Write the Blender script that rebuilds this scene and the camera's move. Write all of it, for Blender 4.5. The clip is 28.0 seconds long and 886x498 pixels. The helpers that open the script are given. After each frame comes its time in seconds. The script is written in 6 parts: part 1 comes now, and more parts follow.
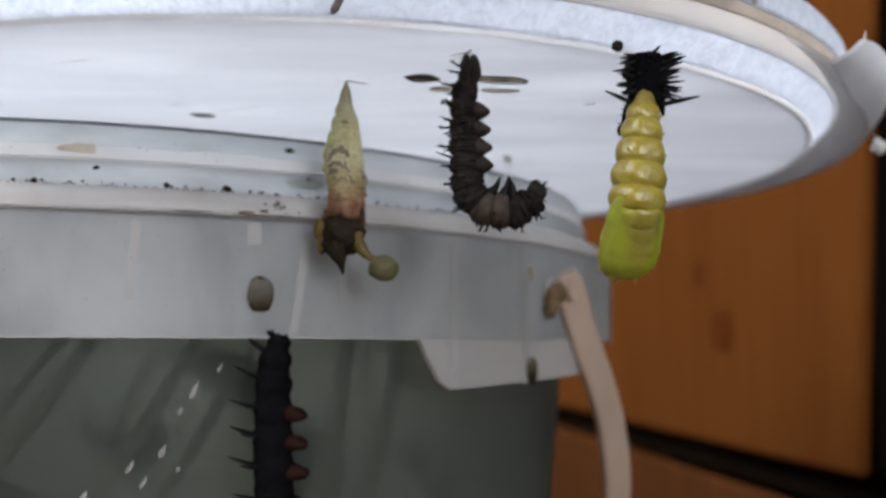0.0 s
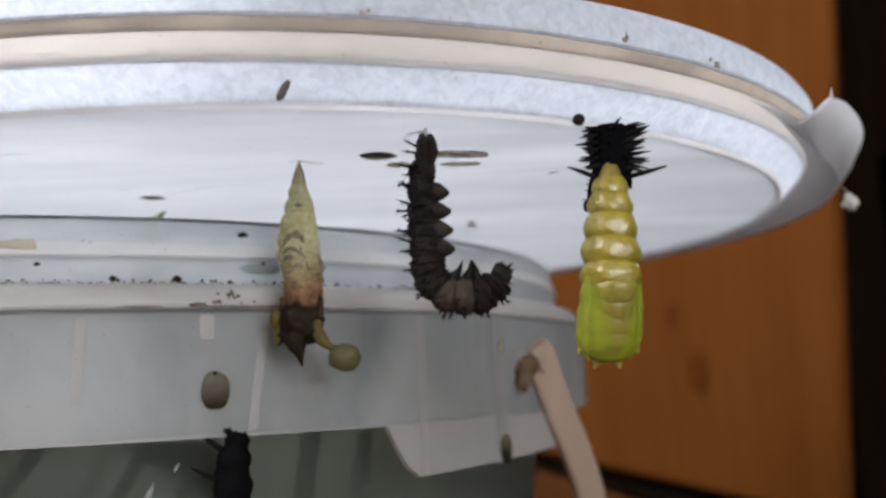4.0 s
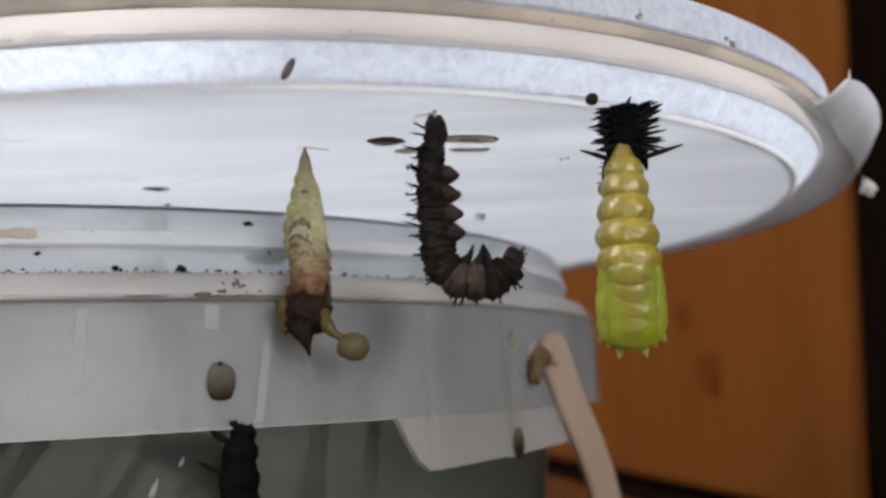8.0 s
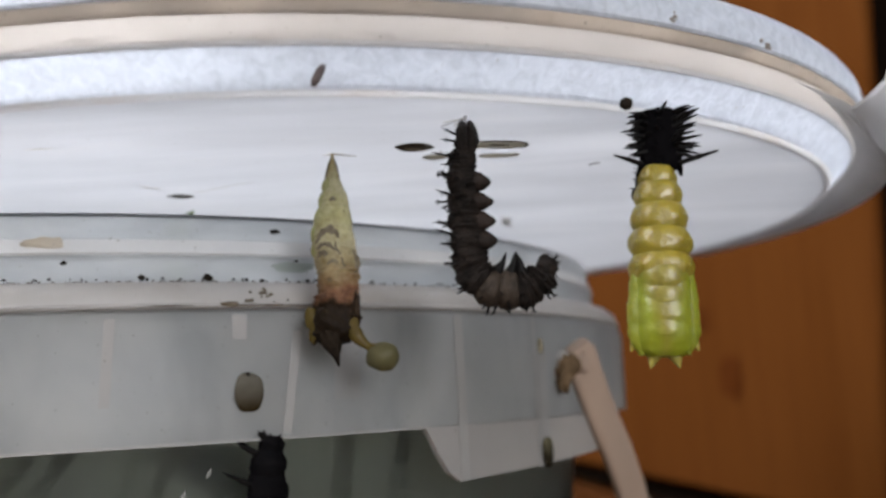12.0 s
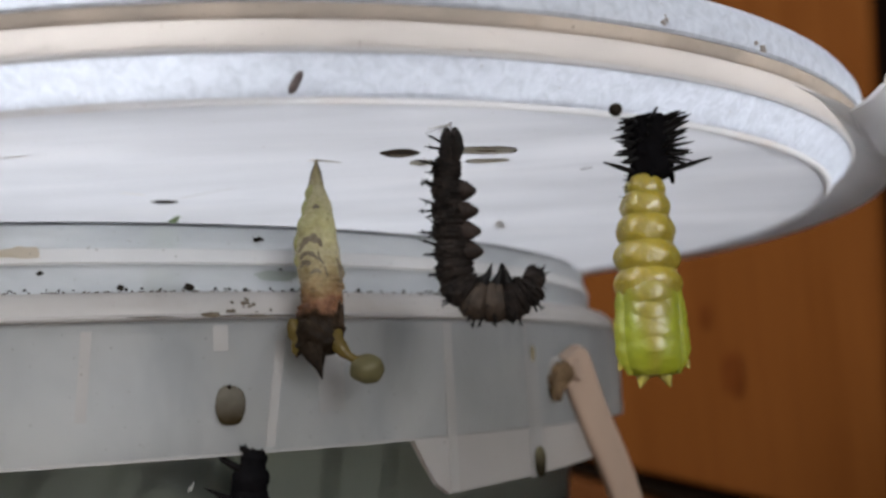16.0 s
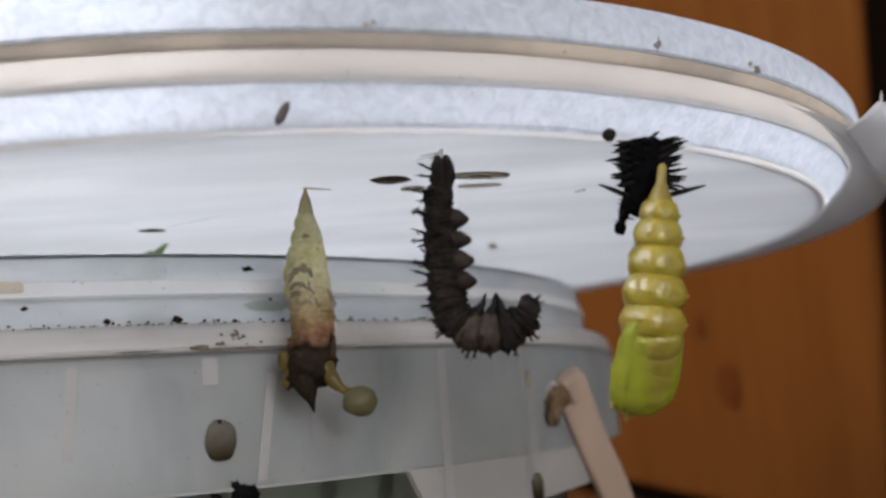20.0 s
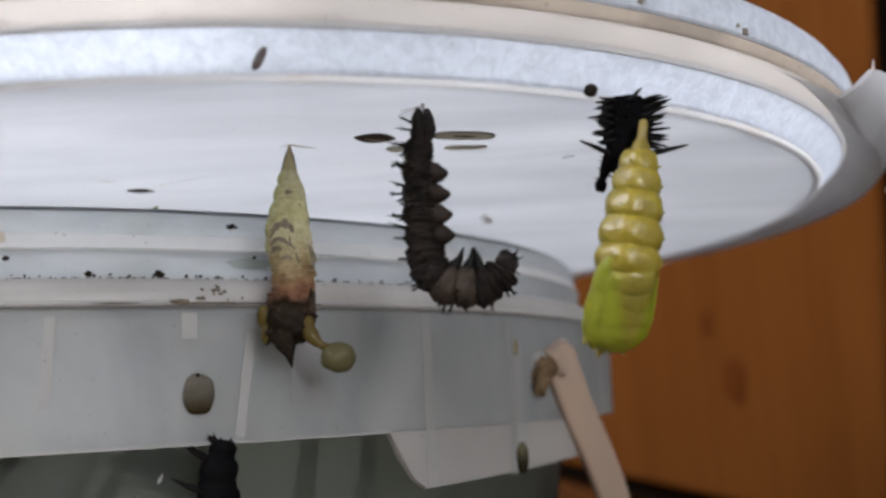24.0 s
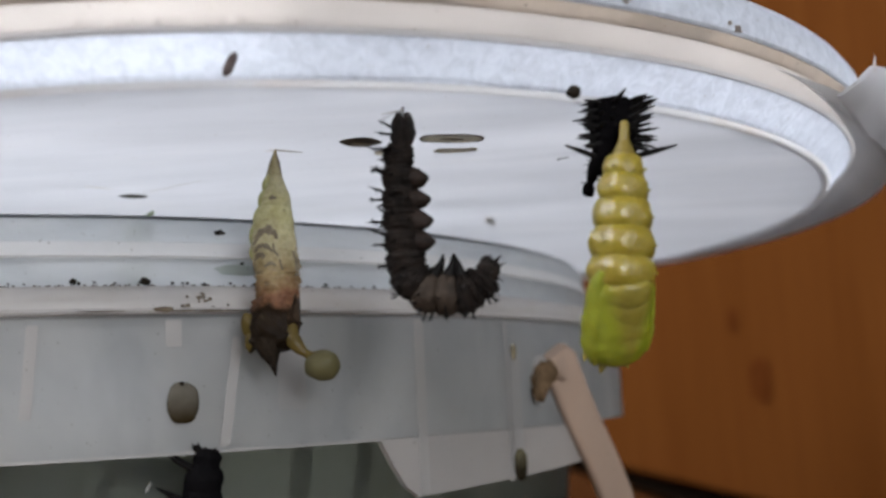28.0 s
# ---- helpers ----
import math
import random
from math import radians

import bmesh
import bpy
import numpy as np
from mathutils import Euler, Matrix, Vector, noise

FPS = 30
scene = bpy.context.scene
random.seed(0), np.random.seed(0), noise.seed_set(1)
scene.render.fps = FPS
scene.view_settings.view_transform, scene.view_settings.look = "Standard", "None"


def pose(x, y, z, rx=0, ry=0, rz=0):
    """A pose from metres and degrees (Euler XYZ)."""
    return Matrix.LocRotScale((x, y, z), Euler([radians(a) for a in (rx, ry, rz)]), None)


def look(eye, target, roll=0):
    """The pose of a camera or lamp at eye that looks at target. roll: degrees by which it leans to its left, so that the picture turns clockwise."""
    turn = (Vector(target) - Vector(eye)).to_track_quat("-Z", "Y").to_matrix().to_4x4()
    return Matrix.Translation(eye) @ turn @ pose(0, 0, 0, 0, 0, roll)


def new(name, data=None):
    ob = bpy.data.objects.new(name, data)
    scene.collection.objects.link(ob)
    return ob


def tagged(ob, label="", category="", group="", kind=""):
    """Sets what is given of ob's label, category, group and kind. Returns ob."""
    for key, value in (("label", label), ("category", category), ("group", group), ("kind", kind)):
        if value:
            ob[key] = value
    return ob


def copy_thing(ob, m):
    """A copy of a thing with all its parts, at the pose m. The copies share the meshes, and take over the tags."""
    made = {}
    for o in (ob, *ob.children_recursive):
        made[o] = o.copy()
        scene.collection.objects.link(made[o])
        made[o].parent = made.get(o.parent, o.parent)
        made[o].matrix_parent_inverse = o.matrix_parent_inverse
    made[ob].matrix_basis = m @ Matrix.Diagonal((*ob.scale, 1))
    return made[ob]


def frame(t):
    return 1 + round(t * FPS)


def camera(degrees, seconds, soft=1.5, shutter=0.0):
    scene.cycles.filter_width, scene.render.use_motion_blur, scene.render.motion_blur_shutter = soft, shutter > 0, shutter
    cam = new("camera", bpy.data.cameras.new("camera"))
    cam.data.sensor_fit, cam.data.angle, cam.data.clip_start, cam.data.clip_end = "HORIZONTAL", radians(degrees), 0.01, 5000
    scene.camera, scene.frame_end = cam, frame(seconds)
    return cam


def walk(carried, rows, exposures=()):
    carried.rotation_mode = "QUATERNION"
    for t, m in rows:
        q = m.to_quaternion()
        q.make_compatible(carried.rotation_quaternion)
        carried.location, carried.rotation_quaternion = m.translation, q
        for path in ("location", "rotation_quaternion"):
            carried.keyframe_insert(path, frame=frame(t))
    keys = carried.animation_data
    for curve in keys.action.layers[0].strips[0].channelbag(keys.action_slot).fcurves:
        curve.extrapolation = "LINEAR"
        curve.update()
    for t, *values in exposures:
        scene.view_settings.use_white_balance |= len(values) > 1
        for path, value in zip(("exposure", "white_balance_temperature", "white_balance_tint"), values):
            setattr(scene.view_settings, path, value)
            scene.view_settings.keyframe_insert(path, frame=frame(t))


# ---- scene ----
# camera: a hand-held close-up, some 15 cm from the hanging insects
cam = camera(46.0, 28.0, 2.8, 0.5)
cam.data.dof.use_dof, cam.data.dof.focus_distance, cam.data.dof.aperture_fstop = True, 0.145, 18.0
METRES, EYE, TILT, LEAN, TURN = 0.085, 0.93, 5.49, 0.0, 0.0
ROWS = [
    (0.0, 0.0, 0.0, 0.0, 0.0, 0.0, -0.0),
    (0.5, 0.0115, 0.0246, 0.0204, -0.18, -0.05, 0.54),
    (1.0, 0.0054, 0.0354, 0.0377, -0.69, 0.13, 0.95),
    (1.5, 0.0032, 0.0639, 0.037, -1.02, 0.87, 1.22),
    (2.0, 0.0168, 0.096, 0.0434, -1.09, 1.51, 1.48),
    (2.5, 0.0099, 0.0969, 0.0438, -1.49, 2.03, 1.66),
    (3.0, 0.005, 0.0589, 0.0876, -1.66, 1.38, 1.97),
    (3.5, 0.0161, 0.0828, 0.0791, -1.55, 2.01, 2.2),
    (5.5, 0.0218, 0.0902, 0.0809, -1.85, 2.32, 2.86),
    (6.0, 0.0022, 0.1074, 0.0534, -2.08, 2.92, 2.88),
    (6.5, 0.0036, 0.1236, 0.0558, -1.84, 2.68, 3.05),
    (7.0, 0.0102, 0.1278, 0.0468, -1.51, 2.72, 2.97),
    (7.5, 0.0025, 0.1188, 0.0464, -1.43, 2.53, 2.88),
    (8.0, 0.013, 0.1331, 0.0442, -1.12, 2.58, 2.79),
    (8.5, 0.0113, 0.1296, 0.0543, -1.01, 2.37, 2.86),
    (9.0, -0.0068, 0.144, 0.0444, -1.29, 2.69, 2.84),
    (9.5, -0.0154, 0.1444, 0.0533, -1.27, 2.42, 2.98),
    (10.0, -0.0095, 0.1417, 0.0614, -0.92, 2.27, 3.11),
    (10.5, -0.0076, 0.1322, 0.064, -0.68, 2.28, 3.12),
    (11.0, -0.0042, 0.1351, 0.0614, -0.48, 2.52, 3.07),
    (11.5, -0.0151, 0.1371, 0.0537, -0.55, 2.83, 3.03),
    (12.0, -0.0119, 0.1624, 0.0562, -0.28, 2.75, 3.02),
    (12.5, -0.007, 0.1845, 0.0561, -0.15, 2.74, 3.0),
    (14.5, 0.0042, 0.1846, 0.0489, -0.19, 3.17, 2.75),
    (15.0, 0.0097, 0.2091, 0.0652, -0.11, 2.73, 2.85),
    (15.5, 0.0108, 0.2256, 0.0796, -0.14, 2.38, 2.98),
    (16.0, 0.0215, 0.2071, 0.0844, -0.0, 2.35, 3.11),
    (16.5, 0.0243, 0.2087, 0.0929, 0.05, 2.32, 3.16),
    (17.0, 0.0297, 0.217, 0.0945, 0.08, 2.43, 3.22),
    (17.5, 0.0212, 0.2085, 0.1135, -0.23, 2.14, 3.43),
    (18.0, 0.013, 0.2243, 0.1193, -0.48, 2.23, 3.7),
    (18.5, 0.0163, 0.2417, 0.1165, -0.37, 2.5, 3.88),
    (19.0, 0.0246, 0.2343, 0.1061, -0.22, 2.9, 3.9),
    (19.5, 0.0383, 0.2405, 0.1203, -0.04, 2.63, 4.01),
    (20.0, 0.0244, 0.2371, 0.1154, -0.34, 2.88, 3.99),
    (20.5, 0.002, 0.2273, 0.0904, -0.65, 3.58, 3.96),
    (21.0, 0.0119, 0.2346, 0.09, -0.25, 3.37, 3.93),
    (21.5, 0.0581, 0.2596, 0.0684, 0.84, 3.76, 3.61),
    (22.0, 0.0885, 0.2536, 0.0245, 1.27, 4.55, 3.19),
    (22.5, 0.0853, 0.2407, 0.0331, 0.91, 3.83, 2.9),
    (24.5, 0.0745, 0.2498, 0.0425, 0.42, 2.93, 2.87),
    (25.0, 0.0794, 0.246, 0.0435, 0.56, 2.82, 2.89),
    (25.5, 0.089, 0.2503, 0.0491, 0.69, 2.75, 2.93),
    (26.0, 0.087, 0.2408, 0.0481, 0.59, 2.8, 2.93),
    (26.5, 0.0868, 0.2455, 0.0691, 0.7, 2.29, 3.05),
    (27.0, 0.0881, 0.2599, 0.0576, 0.68, 2.88, 3.14),
    (27.5, 0.1053, 0.271, 0.0648, 1.14, 2.65, 3.18),
    (28.0, 0.1537, 0.2809, 0.0552, 2.36, 2.88, 3.12),
]
walk(cam, [(t, pose(0, 0, EYE, TILT, LEAN, TURN) @ pose(METRES * x, METRES * y, METRES * z, 90 + pitch, roll, yaw)) for t, x, y, z, yaw, pitch, roll in ROWS],
     [(0.0, 1.5, 6500, 10), (3.0, 1.5, 6650, 10), (6.0, 1.52, 6750, 10), (9.0, 1.51, 6750, 10), (12.0, 1.44, 6760, 10), (17.0, 1.42, 6800, 10), (22.0, 1.42, 6700, 10), (28.0, 1.39, 6650, 10)])

# ---- light: an overcast sky; lamps at assumed, unseen windows: two in the slope close over the table, one in front ----
world = bpy.data.worlds.new("world")
scene.world = world
world.use_nodes = True
sky = world.node_tree.nodes.new("ShaderNodeTexSky")
sky.sky_type, sky.sun_disc, sky.sun_elevation, sky.sun_rotation = "NISHITA", False, radians(38), radians(60)
world.node_tree.links.new(sky.outputs["Color"], world.node_tree.nodes["Background"].inputs["Color"])
world.node_tree.nodes["Background"].inputs["Strength"].default_value = 0.12
sun_data = bpy.data.lights.new("sun", "SUN")
sun_data.energy, sun_data.angle, sun_data.color = 1.0, radians(12), (1.0, 0.95, 0.88)
sun = new("sun", sun_data)
sun.matrix_world = look((4, 2.4, 3.6), (0, 0, 1))
for name, width, height, watts, tone, spot, aim in (
        # two added lamps, placed to grade the lid from left to right
        ("overhead_lid_light", 0.68, 0.40, 4.7, (0.92, 0.935, 0.985), (-0.349, 0.12, 1.307), (0.388, 0.12, 0.631)),
        ("far_lid_light", 0.68, 0.40, 4.0, (0.93, 0.945, 0.985), (-0.349, 1.00, 1.307), (0.388, 1.00, 0.631)),
        # added fill lamp that brightens the collar from the front right
        ("front_fill_light", 0.95, 0.9, 14.0, (0.92, 0.935, 0.985), (0.85, -1.69, 1.35), (0.85, 0.0, 1.35))):
    data = bpy.data.lights.new(name, "AREA")
    data.shape, data.size, data.size_y, data.energy, data.color = "RECTANGLE", width, height, watts, tone
    new(name, data).matrix_world = look(spot, aim)


# ---- materials ----
def nodes_of(name):
    m = bpy.data.materials.new(name)
    m.use_nodes = True
    m.node_tree.nodes.clear()
    return m, m.node_tree.nodes, m.node_tree.links


def coords(nd, lk, stretch=(1, 1, 1)):
    tc, mp = nd.new("ShaderNodeTexCoord"), nd.new("ShaderNodeMapping")
    mp.inputs["Scale"].default_value = stretch
    lk.new(tc.outputs["Object"], mp.inputs["Vector"])
    return mp.outputs["Vector"]


def noise_tex(nd, lk, vec, scale, detail=4.0, rough=0.55, warp=0.0):
    n = nd.new("ShaderNodeTexNoise")
    n.inputs["Scale"].default_value, n.inputs["Detail"].default_value = scale, detail
    n.inputs["Roughness"].default_value, n.inputs["Distortion"].default_value = rough, warp
    lk.new(vec, n.inputs["Vector"])
    return n.outputs["Fac"]


def ramp(nd, lk, fac, stops):
    r = nd.new("ShaderNodeValToRGB")
    while len(r.color_ramp.elements) < len(stops):
        r.color_ramp.elements.new(0.5)
    for e, (p, c) in zip(r.color_ramp.elements, stops):
        e.position, e.color = p, (*c, 1.0)
    lk.new(fac, r.inputs["Fac"])
    return r.outputs["Color"]


def mix_col(nd, lk, fac, a, b, mode="MIX"):
    m = nd.new("ShaderNodeMix")
    m.data_type, m.blend_type = "RGBA", mode
    for sock, v in ((m.inputs[0], fac), (m.inputs[6], a), (m.inputs[7], b)):
        if isinstance(v, (int, float)):
            sock.default_value = v
        elif isinstance(v, tuple):
            sock.default_value = (*v, 1.0)
        else:
            lk.new(v, sock)
    return m.outputs[2]


def bump(nd, lk, height, strength, dist):
    b = nd.new("ShaderNodeBump")
    b.inputs["Strength"].default_value, b.inputs["Distance"].default_value = strength, dist
    lk.new(height, b.inputs["Height"])
    return b.outputs["Normal"]


def surface(name, dark, light, rough=0.5, big=60.0, fine=900.0, relief=0.3, depth=0.0002, stretch=(1, 1, 1),
            metal=0.0, sss=0.0, sss_radius=0.001, coat=0.0, warp=0.0, spread=(0.3, 0.7), gloss=0.5):
    """An opaque surface: two tones mixed at two scales, with fine relief."""
    m, nd, lk = nodes_of(name)
    out, p = nd.new("ShaderNodeOutputMaterial"), nd.new("ShaderNodeBsdfPrincipled")
    vec = coords(nd, lk, stretch)
    a = noise_tex(nd, lk, vec, big, 5.0, 0.6, warp)
    b = noise_tex(nd, lk, vec, fine, 3.0)
    mid = tuple((d + l) / 2 for d, l in zip(dark, light))
    c1 = ramp(nd, lk, a, [(spread[0], dark), (spread[1], light)])
    c2 = ramp(nd, lk, b, [(0.3, dark), (0.7, light)])
    lk.new(mix_col(nd, lk, 0.35, c1, c2), p.inputs["Base Color"])
    p.inputs["Roughness"].default_value, p.inputs["Metallic"].default_value = rough, metal
    p.inputs["Specular IOR Level"].default_value = gloss
    if sss:
        p.inputs["Subsurface Weight"].default_value = sss
        p.inputs["Subsurface Scale"].default_value = sss_radius
        p.inputs["Subsurface Radius"].default_value = (1.0, 0.8, 0.35)
    p.inputs["Coat Weight"].default_value = coat
    p.inputs["Coat Roughness"].default_value = 0.12
    if relief:
        lk.new(bump(nd, lk, b, relief, depth), p.inputs["Normal"])
    lk.new(p.outputs[0], out.inputs["Surface"])
    return m


def milky(name, tone, through_tone, glow=0.5, clear=0.2, blur=0.3, rough=0.35, big=45.0, fine=700.0, streak=(1, 1, 1), relief=0.15,
          stain=(0.62, 0.55, 0.45), stain_amount=0.12, mottle=0.16, gloss=0.5, bend=1.2):
    """Translucent polypropylene: scatters light through (glow), lets some past blurred (clear), with a soft gloss and stains."""
    m, nd, lk = nodes_of(name)
    out, p = nd.new("ShaderNodeOutputMaterial"), nd.new("ShaderNodeBsdfPrincipled")
    vec = coords(nd, lk, streak)
    a = noise_tex(nd, lk, vec, big, 6.0, 0.62, 0.6)
    b = noise_tex(nd, lk, vec, fine, 4.0)
    dirty = ramp(nd, lk, a, [(0.52, (0, 0, 0)), (0.78, (stain_amount,) * 3)])
    base = mix_col(nd, lk, dirty, tone, stain)
    base = mix_col(nd, lk, 0.25, base, ramp(nd, lk, b, [(0.3, tuple(0.82 * v for v in tone)), (0.7, tone)]))
    c = noise_tex(nd, lk, vec, big * 0.35, 3.0, 0.5, 1.0)
    base = mix_col(nd, lk, 1.0, base, ramp(nd, lk, c, [(0.32, (1 - mottle, 1 - mottle * 0.9, 1 - mottle * 0.8)), (0.66, (1.0, 1.0, 1.0))]), "MULTIPLY")
    sp = noise_tex(nd, lk, coords(nd, lk), 1400.0, 1.0)
    dust = ramp(nd, lk, sp, [(0.735, (0, 0, 0)), (0.77, (0.55, 0.55, 0.55))])
    base = mix_col(nd, lk, dust, base, tuple(0.35 * v for v in stain))
    lk.new(base, p.inputs["Base Color"])
    p.inputs["Roughness"].default_value, p.inputs["Specular IOR Level"].default_value = rough, gloss
    nrm = bump(nd, lk, b, relief, 0.0002)
    lk.new(nrm, p.inputs["Normal"])
    tr = nd.new("ShaderNodeBsdfTranslucent")
    cloudy = ramp(nd, lk, a, [(0.3, tuple(0.86 * v for v in through_tone)), (0.7, through_tone)])
    lit = mix_col(nd, lk, 1.0, mix_col(nd, lk, dirty, cloudy, stain), ramp(nd, lk, c, [(0.32, (1 - mottle, 1 - mottle, 1 - mottle)), (0.66, (1.0, 1.0, 1.0))]), "MULTIPLY")
    lk.new(mix_col(nd, lk, dust, lit, tuple(0.45 * v for v in stain)), tr.inputs["Color"])
    mx = nd.new("ShaderNodeMixShader")
    mx.inputs[0].default_value = glow
    lk.new(p.outputs[0], mx.inputs[1])
    lk.new(tr.outputs[0], mx.inputs[2])
    last = mx.outputs[0]
    if clear:
        rf = nd.new("ShaderNodeBsdfRefraction")
        rf.inputs["Roughness"].default_value, rf.inputs["IOR"].default_value = blur, bend
        rf.inputs["Color"].default_value = (*through_tone, 1)
        m2 = nd.new("ShaderNodeMixShader")
        m2.inputs[0].default_value = clear
        lk.new(last, m2.inputs[1])
        lk.new(rf.outputs[0], m2.inputs[2])
        last = m2.outputs[0]
    lk.new(last, out.inputs["Surface"])
    return m


def pine(name, dark, light, knot):
    """Varnished pine with upright grain and a few dark knots."""
    m, nd, lk = nodes_of(name)
    out, p = nd.new("ShaderNodeOutputMaterial"), nd.new("ShaderNodeBsdfPrincipled")
    vec = coords(nd, lk, (1, 1, 0.09))
    g = noise_tex(nd, lk, vec, 55.0, 6.0, 0.65, 0.4)
    f = noise_tex(nd, lk, vec, 420.0, 4.0)
    base = mix_col(nd, lk, 0.3, ramp(nd, lk, g, [(0.3, dark), (0.68, light)]), ramp(nd, lk, f, [(0.3, dark), (0.7, light)]))
    vo = nd.new("ShaderNodeTexVoronoi")
    vo.inputs["Scale"].default_value = 9.0
    lk.new(coords(nd, lk, (1, 1, 0.55)), vo.inputs["Vector"])
    k = ramp(nd, lk, vo.outputs["Distance"], [(0.06, (0.75, 0.75, 0.75)), (0.16, (0, 0, 0))])
    lk.new(mix_col(nd, lk, k, base, knot), p.inputs["Base Color"])
    p.inputs["Roughness"].default_value = 0.8
    p.inputs["Specular IOR Level"].default_value = 0.0
    lk.new(bump(nd, lk, f, 0.2, 0.0003), p.inputs["Normal"])
    lk.new(p.outputs[0], out.inputs["Surface"])
    return m


LID = milky("lid_plastic", (0.49, 0.505, 0.528), (0.69, 0.705, 0.732), 0.66, 0.12, 0.75, 0.5, 110.0, 500.0, (0.25, 1, 1), 0.1, mottle=0.16, gloss=0.2, bend=1.1)
PANEL_EDGE = milky("panel_edge_plastic", (0.50, 0.497, 0.50), (0.70, 0.698, 0.702), 0.66, 0.12, 0.7, 0.45, 45.0, 500.0, (1, 1, 1), 0.2, (0.50, 0.38, 0.30), 0.6, mottle=0.2, gloss=0.15)
LID_RIDGE = milky("lid_ridge_plastic", (0.58, 0.572, 0.57), (0.76, 0.752, 0.75), 0.66, 0.12, 0.7, 0.4, 60.0, 500.0, (1, 1, 1), 0.2, (0.5, 0.40, 0.32), 0.45, mottle=0.26, gloss=0.2)
LID_RING = milky("lid_ring_plastic", (0.53, 0.505, 0.485), (0.71, 0.685, 0.665), 0.66, 0.26, 0.7, 0.4, 40.0, 600.0, (1, 1, 1), 0.15, (0.5, 0.43, 0.37), 0.3, bend=1.1)
LID_FROST = milky("lid_frosted_plastic", (0.51, 0.535, 0.575), (0.735, 0.765, 0.815), 0.62, 0.25, 0.7, 0.45, 1500.0, 2600.0, (1, 1, 1), 0.8, mottle=0.28, bend=1.1)
# Tub tone is near black: the dimness inside the bucket is coloured in.
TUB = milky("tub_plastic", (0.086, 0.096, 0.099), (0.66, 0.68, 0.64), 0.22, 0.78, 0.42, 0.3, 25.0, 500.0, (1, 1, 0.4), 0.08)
COLLAR = milky("collar_plastic", (0.415, 0.42, 0.42), (0.92, 0.92, 0.91), 0.50, 0.26, 0.5, 0.35, 130.0, 500.0, (1, 1, 0.6), 0.08, (0.5, 0.46, 0.40), 0.2, mottle=0.30, bend=1.1)
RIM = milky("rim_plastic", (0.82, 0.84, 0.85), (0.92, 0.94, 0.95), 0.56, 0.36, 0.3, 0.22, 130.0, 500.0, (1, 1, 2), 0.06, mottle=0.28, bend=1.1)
# Whiter than the rest of the lip: its highlight is put into the colour.
BAND_LIT = milky("lit_band_plastic", (0.92, 0.91, 0.90), (0.95, 0.94, 0.93), 0.5, 0.0, 0.4, 0.4)
BEAD = milky("bead_plastic", (0.60, 0.572, 0.548), (0.88, 0.85, 0.82), 0.48, 0.08, 0.4, 0.4, 60.0, 700.0, (1, 1, 1), 0.15, (0.45, 0.36, 0.27), 0.35)
# Paler and warmer than the collar: light on that side, given as colour.
LUG = milky("lug_plastic", (0.56, 0.535, 0.515), (0.82, 0.79, 0.77), 0.46, 0.28, 0.4, 0.35, 30.0, 500.0, bend=1.1)
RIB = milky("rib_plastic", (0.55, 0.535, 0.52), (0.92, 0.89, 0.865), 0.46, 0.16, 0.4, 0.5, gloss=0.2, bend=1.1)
RIB_FAINT = milky("faint_rib_plastic", (0.48, 0.47, 0.465), (0.91, 0.90, 0.88), 0.46, 0.34, 0.4, 0.5, gloss=0.2)
SKIRT = milky("skirt_plastic", (0.60, 0.60, 0.61), (0.74, 0.745, 0.76), 0.62, 0.24, 0.6, 0.4, 60.0, 600.0, bend=1.1)
STRAP = milky("strap_plastic", (0.42, 0.31, 0.24), (0.50, 0.375, 0.295), 0.25, 0.0, 0.4, 0.45, 30.0, 600.0, (3, 3, 0.3), 0.15, (0.42, 0.33, 0.26), 0.3)
PINE = pine("varnished_pine", (0.041, 0.0124, 0.0027), (0.061, 0.0208, 0.0050), (0.060, 0.025, 0.008))
# The base board's pine, darkened in colour because it stands in shade.
PINE_SHADED = pine("shaded_pine", (0.028, 0.0098, 0.0034), (0.047, 0.0168, 0.0056), (0.024, 0.009, 0.0035))
PINE_END = pine("pine_end_grain", (0.20, 0.07, 0.02), (0.32, 0.13, 0.04), (0.12, 0.035, 0.012))
# Near-black wood: shade in the gap and on the cupboard is coloured in.
SHADED_WOOD = surface("shaded_wood", (0.003, 0.002, 0.0015), (0.010, 0.006, 0.004), 0.8, 8.0, 160.0, 0.2, 0.0004, (1, 1, 0.1), gloss=0.0)
SKIN = surface("shed_skin", (0.001, 0.001, 0.0015), (0.004, 0.0035, 0.004), 0.85, 500.0, 3000.0, 0.6, 0.0003, gloss=0.04)
CATERPILLAR = surface("caterpillar_hide", (0.0014, 0.001, 0.0009), (0.026, 0.0185, 0.0150), 0.6, 480.0, 2600.0, 0.9, 0.0005, spread=(0.42, 0.72), gloss=0.14)
CATERPILLAR_BAND = surface("caterpillar_pale_fold", (0.009, 0.007, 0.0056), (0.050, 0.037, 0.028), 0.6, 300.0, 2400.0, 0.5, 0.0003, gloss=0.12)
CATERPILLAR_DARK = surface("caterpillar_black_hide", (0.001, 0.001, 0.0015), (0.004, 0.0035, 0.004), 0.75, 420.0, 2600.0, 0.6, 0.0003, gloss=0.04)
PROLEG = surface("proleg_hide", (0.004, 0.003, 0.0024), (0.036, 0.025, 0.021), 0.6, 500.0, 2600.0, 0.6, 0.0003, gloss=0.12)
